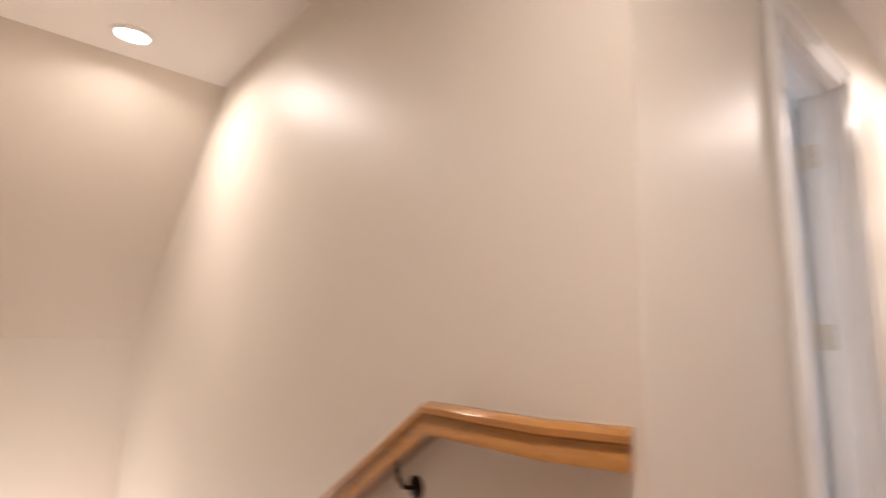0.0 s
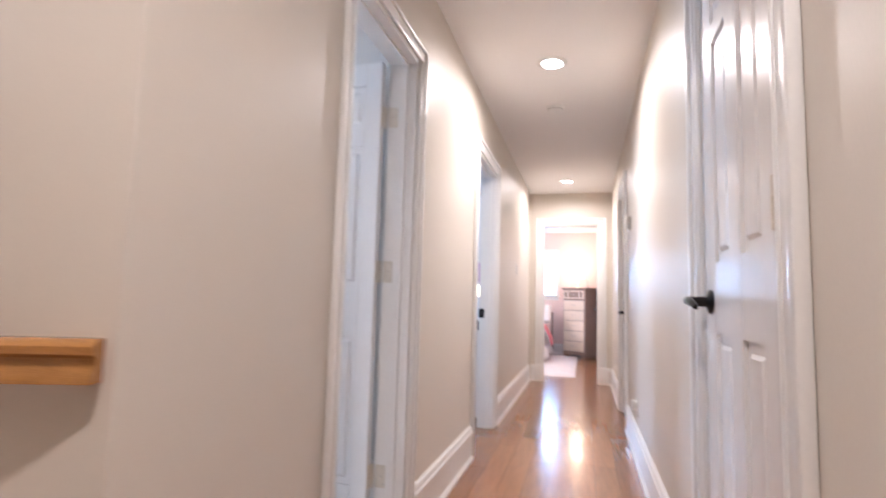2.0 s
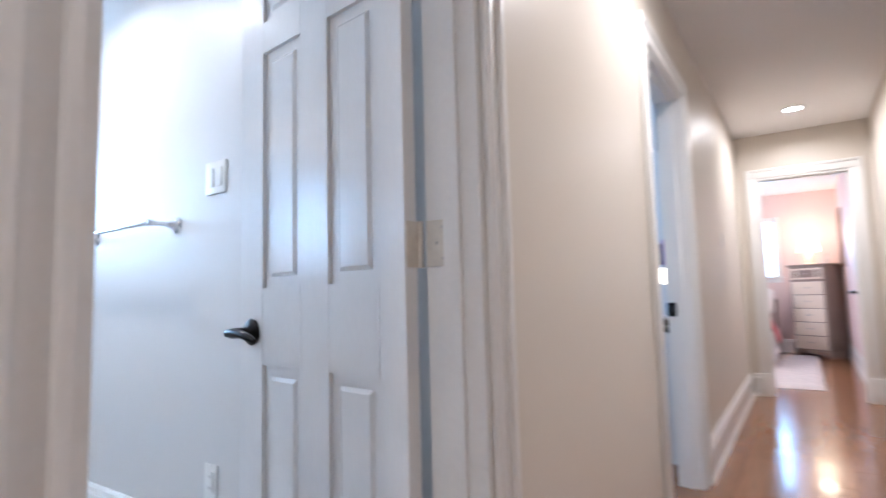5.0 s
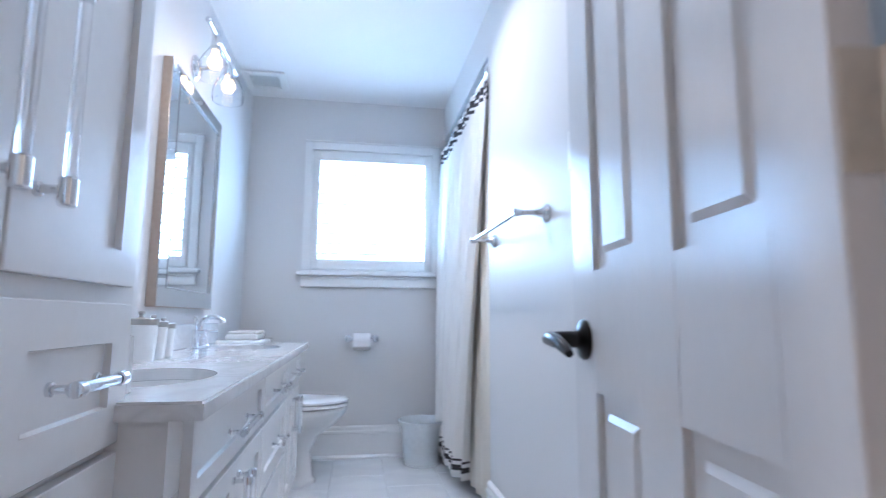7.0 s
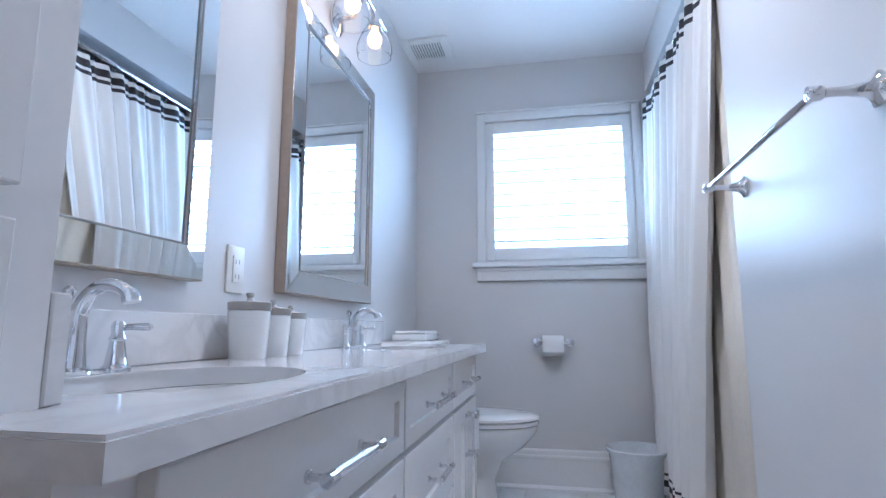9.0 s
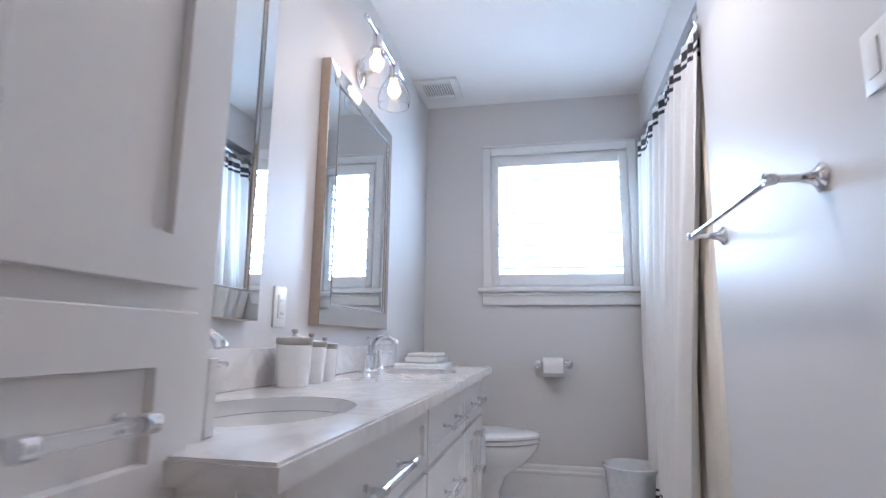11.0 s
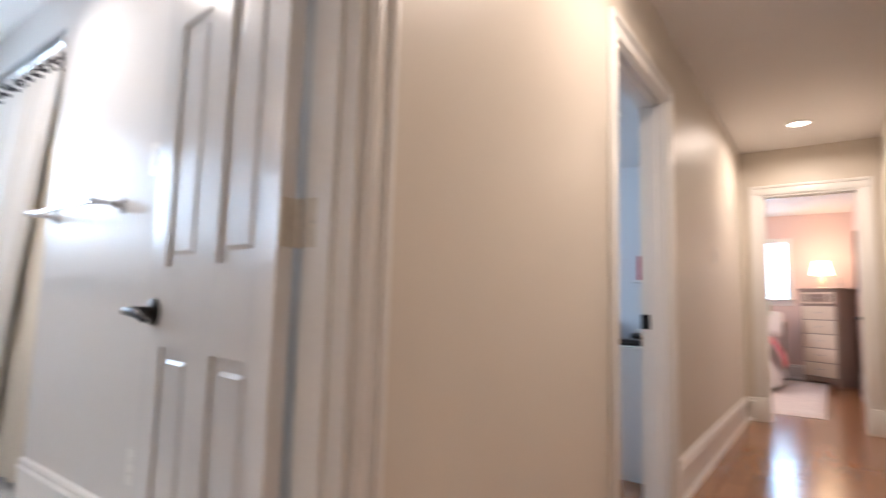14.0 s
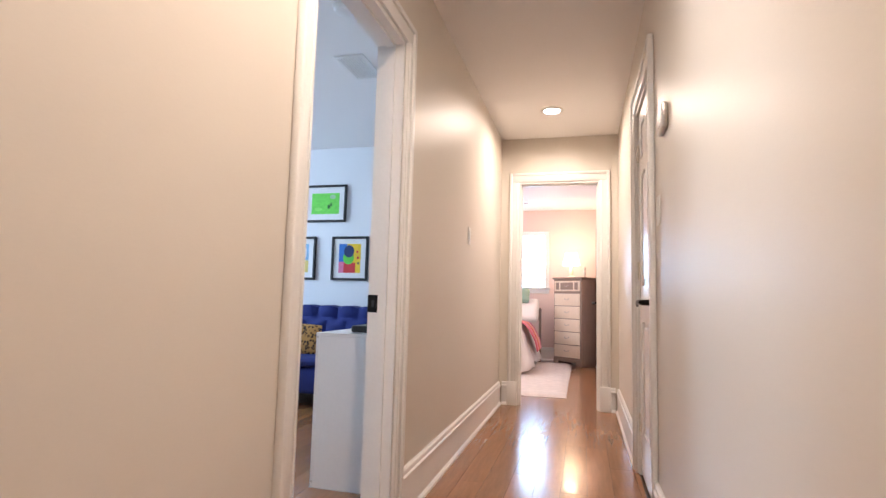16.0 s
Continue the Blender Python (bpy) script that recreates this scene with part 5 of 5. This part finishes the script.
win = thing("window_bedroom", "white framed bedroom window with bright daylight", "window", kind="structure")
x0, x1, z0, z1 = -0.33, 0.13, 1.17, 2.02
bm = bm_new()
for a, b, c, e in ((x0 - 0.07, x0, z0, z1 + 0.07), (x1, x1 + 0.07, z0, z1 + 0.07), (x0, x1, z1, z1 + 0.07)):
    box(bm, a, b, 11.98, 11.9995, c, e, 0.004)
part("window_frame", bm, M_TRIM, win)
bm = bm_new()
box(bm, x0 - 0.09, x1 + 0.09, 11.95, 11.9995, z0 - 0.03, z0 - 0.001, 0.005)
part("window_sill", bm, M_TRIM, win)
bm = bm_new()
box(bm, x0 - 0.07, x1 + 0.07, 11.985, 11.9995, z0 - 0.10, z0 - 0.0305, 0.004)
part("apron", bm, M_TRIM, win)
bm = bm_new()
box(bm, x0 + 0.005, x1 - 0.005, 12.005, 12.03, -0.006, 0.006, 0, 1, pose(0, 0, 0))
bl_me = mesh_of("louvre", bm, M_TRIM)
for k in range(11):
    s = new("louvre", bl_me)
    s.parent = win
    s.location = (0, 0, z0 + 0.05 + 0.075 * k)

bed = thing("bed", "bed with white bedspread and dark metal posts", "bed", pose(0.07, 0, 0))
bm = bm_new()
box(bm, -1.95, -0.06, 9.95, 11.4, 0.12, 0.34, 0.02, 2)
part("box_spring", bm, M_BED, bed)
bm = bm_new()
nx, ny = 46, 40
g = []
for j in range(ny + 1):
    row = []
    for k in range(nx + 1):
        u, v = k / nx, j / ny
        x = -1.97 + 2.02 * u
        y = 9.88 + 1.56 * v
        edge = max(0.0, (x + 0.12) / 0.17, (9.97 - y) / 0.09)
        z = 0.62 + 0.012 * math.sin(x * 9 + y * 5) + 0.008 * math.sin(x * 21 - y * 13)
        if edge > 0:
            e2 = min(1.0, edge)
            z = z * (1 - e2) + e2 * (0.10 + 0.03 * math.sin(y * 17) + 0.02 * math.sin(x * 15))
            x += 0.025 * e2 * math.sin(y * 24)
        row.append(bm.verts.new((x, y, z)))
    g.append(row)
for a, b in zip(g, g[1:]):
    for k in range(nx):
        bm.faces.new((a[k], a[k + 1], b[k + 1], b[k]))
sp = part("bedspread", bm, M_BED, bed, "rumpled white bedspread")
sp.modifiers.new("thick", "SOLIDIFY").thickness = 0.012
for y in (9.92, 11.46):
    bm = bm_new()
    tube(bm, [(0.03, y, 0), (0.03, y, 0.80), (0.03, y, 0.81), (0.03, y, 0.84)], [0.02, 0.02, 0.027, 0.012], 12) if y > 11 else tube(bm, [(-1.9, y + 0.1, 0), (-1.9, y + 0.1, 0.12)], 0.02, 12)
    part("post", bm, M_TAUPE, bed)
bm = bm_new()
box(bm, -1.9, 0.015, 11.45, 11.475, 0.66, 0.70, 0.01, 2)
box(bm, -1.9, 0.015, 11.45, 11.475, 0.36, 0.39, 0.01, 2)
part("headboard", bm, M_TAUPE, bed)
ob = thing("bed_pillow", "white pillow at the head of the bed", "pillow", pose(-0.22, 11.18, 0.80, 52, 0, 0))
bm = bm_new()
box(bm, -0.32, 0.32, -0.2, 0.2, -0.06, 0.07, 0.055, 4)
part("cover", bm, M_BED, ob)
ob = thing("throw_pillow", "small green and pink pillow on the bed", "pillow", pose(-0.20, 11.20, 1.02, 60, 0, 0))
bm = bm_new()
box(bm, -0.16, 0.16, -0.12, 0.12, -0.05, 0.05, 0.045, 4)
part("cover", bm, flat("green_pink_cloth", (0.3, 0.45, 0.36)), ob)
ob = thing("throw_blanket", "pink striped throw blanket over the edge of the bed", "blanket", pose(0.07, 0, 0))
for i, (col, a, b) in enumerate((((0.72, 0.16, 0.22), 0.0, 0.22), ((0.85, 0.45, 0.42), 0.22, 0.34), ((0.75, 0.10, 0.16), 0.34, 0.55), ((0.85, 0.52, 0.2), 0.55, 0.65), ((0.8, 0.35, 0.40), 0.65, 0.86), ((0.55, 0.10, 0.2), 0.86, 1.0))):
    bm = bm_new()
    ya, yb = 10.25 + 0.7 * a, 10.25 + 0.7 * b
    pr = [(-0.9, 0.645), (-0.18, 0.648), (-0.09, 0.63), (-0.02, 0.55), (0.055, 0.40), (0.085, 0.27)]
    vs = [[bm.verts.new((x + 0.012, y, z + 0.012)) for x, z in pr] for y in (ya, yb)]
    for k in range(len(pr) - 1):
        bm.faces.new((vs[0][k], vs[0][k + 1], vs[1][k + 1], vs[1][k]))
    o = part("stripe", bm, flat("blanket_cloth", col), ob)
    o.modifiers.new("thick", "SOLIDIFY").thickness = 0.01
ob = thing("rug", "cream shaggy rug on the bedroom floor", "rug")
bm = bm_new()
g = []
for j in range(61):
    row = []
    for k in range(41):
        x, y = -1.5 + 2.08 * k / 40, 8.52 + 3.0 * j / 60
        ed = min(k, 40 - k, j, 60 - j)
        row.append(bm.verts.new((x + (0.008 * random.uniform(-1, 1) if ed == 0 else 0), y + (0.008 * random.uniform(-1, 1) if ed == 0 else 0), 0.003 if ed == 0 else 0.022 + 0.004 * random.random())))
    g.append(row)
for a, b in zip(g, g[1:]):
    for k in range(40):
        bm.faces.new((a[k], a[k + 1], b[k + 1], b[k]))
part("rug_top", bm, M_RUG, ob)
ob = thing("ceiling_register", "white louvred air register on the bedroom ceiling", "vent", pose(-0.2, 11.2, CEIL))
bm = bm_new()
box(bm, -0.15, 0.15, -0.08, 0.08, -0.012, 0, 0.004)
part("frame", bm, M_PLAST, ob)
for k in range(5):
    bm = bm_new()
    box(bm, -0.12, 0.12, -0.055 + 0.025 * k, -0.043 + 0.025 * k, -0.0135, -0.0115)
    part("slat", bm, M_GREYP, ob)

# ---- floor pieces ----
PW = 0.127


def planks(x0, x1, y0, y1, parent, seed):
    rnd = random.Random(seed)
    n = int(math.ceil((x1 - x0) / PW))
    for r in range(n):
        a, b = x0 + r * PW, min(x1, x0 + (r + 1) * PW)
        y = y0 - rnd.uniform(0, 1.1)
        while y < y1:
            ln = rnd.choice((0.9, 1.15, 1.4, 1.65))
            ya, yb = max(y, y0), min(y + ln, y1)
            y += ln
            if yb - ya < 0.02:
                continue
            bm = bm_new()
            box(bm, a + 0.0007, b - 0.0007, ya + 0.0007, yb - 0.0007, -0.012, 0)
            cx, cy = (a + b) / 2, (ya + yb) / 2
            bmesh.ops.translate(bm, vec=(-cx, -cy, 0), verts=bm.verts)
            o = new("plank", mesh_of("plank", bm, M_OAKFLOOR))
            o.parent = parent
            o.location = (cx, cy, 0.0005 * rnd.random() - 0.0005)


planks(-0.348, 0.0, -1.0, 1.62, floor, 3)
planks(0.0, 1.04, -1.0, 8.1, floor, 1)
planks(-2.0, 0.95, 8.1, 12.0, floor, 2)
planks(-2.7, -0.0, 4.3, 8.02, floor, 5)
TW, TH = 0.61, 0.305
bm = bm_new()
box(bm, -TW / 2 + 0.0012, TW / 2 - 0.0012, -TH / 2 + 0.0012, TH / 2 - 0.0012, -0.006, 0, 0.001, 1)
tile_me = mesh_of("tile", bm, M_TILE)
for j in range(5):
    for k in range(6):
        x = -3.46 + TW * (k + (0.5 if j % 2 else 0.15))
        if x + TW / 2 > -0.12:
            continue
        o = new("tile", tile_me)
        o.parent = floor_bath
        o.location = (x, 1.97 + TH * (j + 0.5), BF)
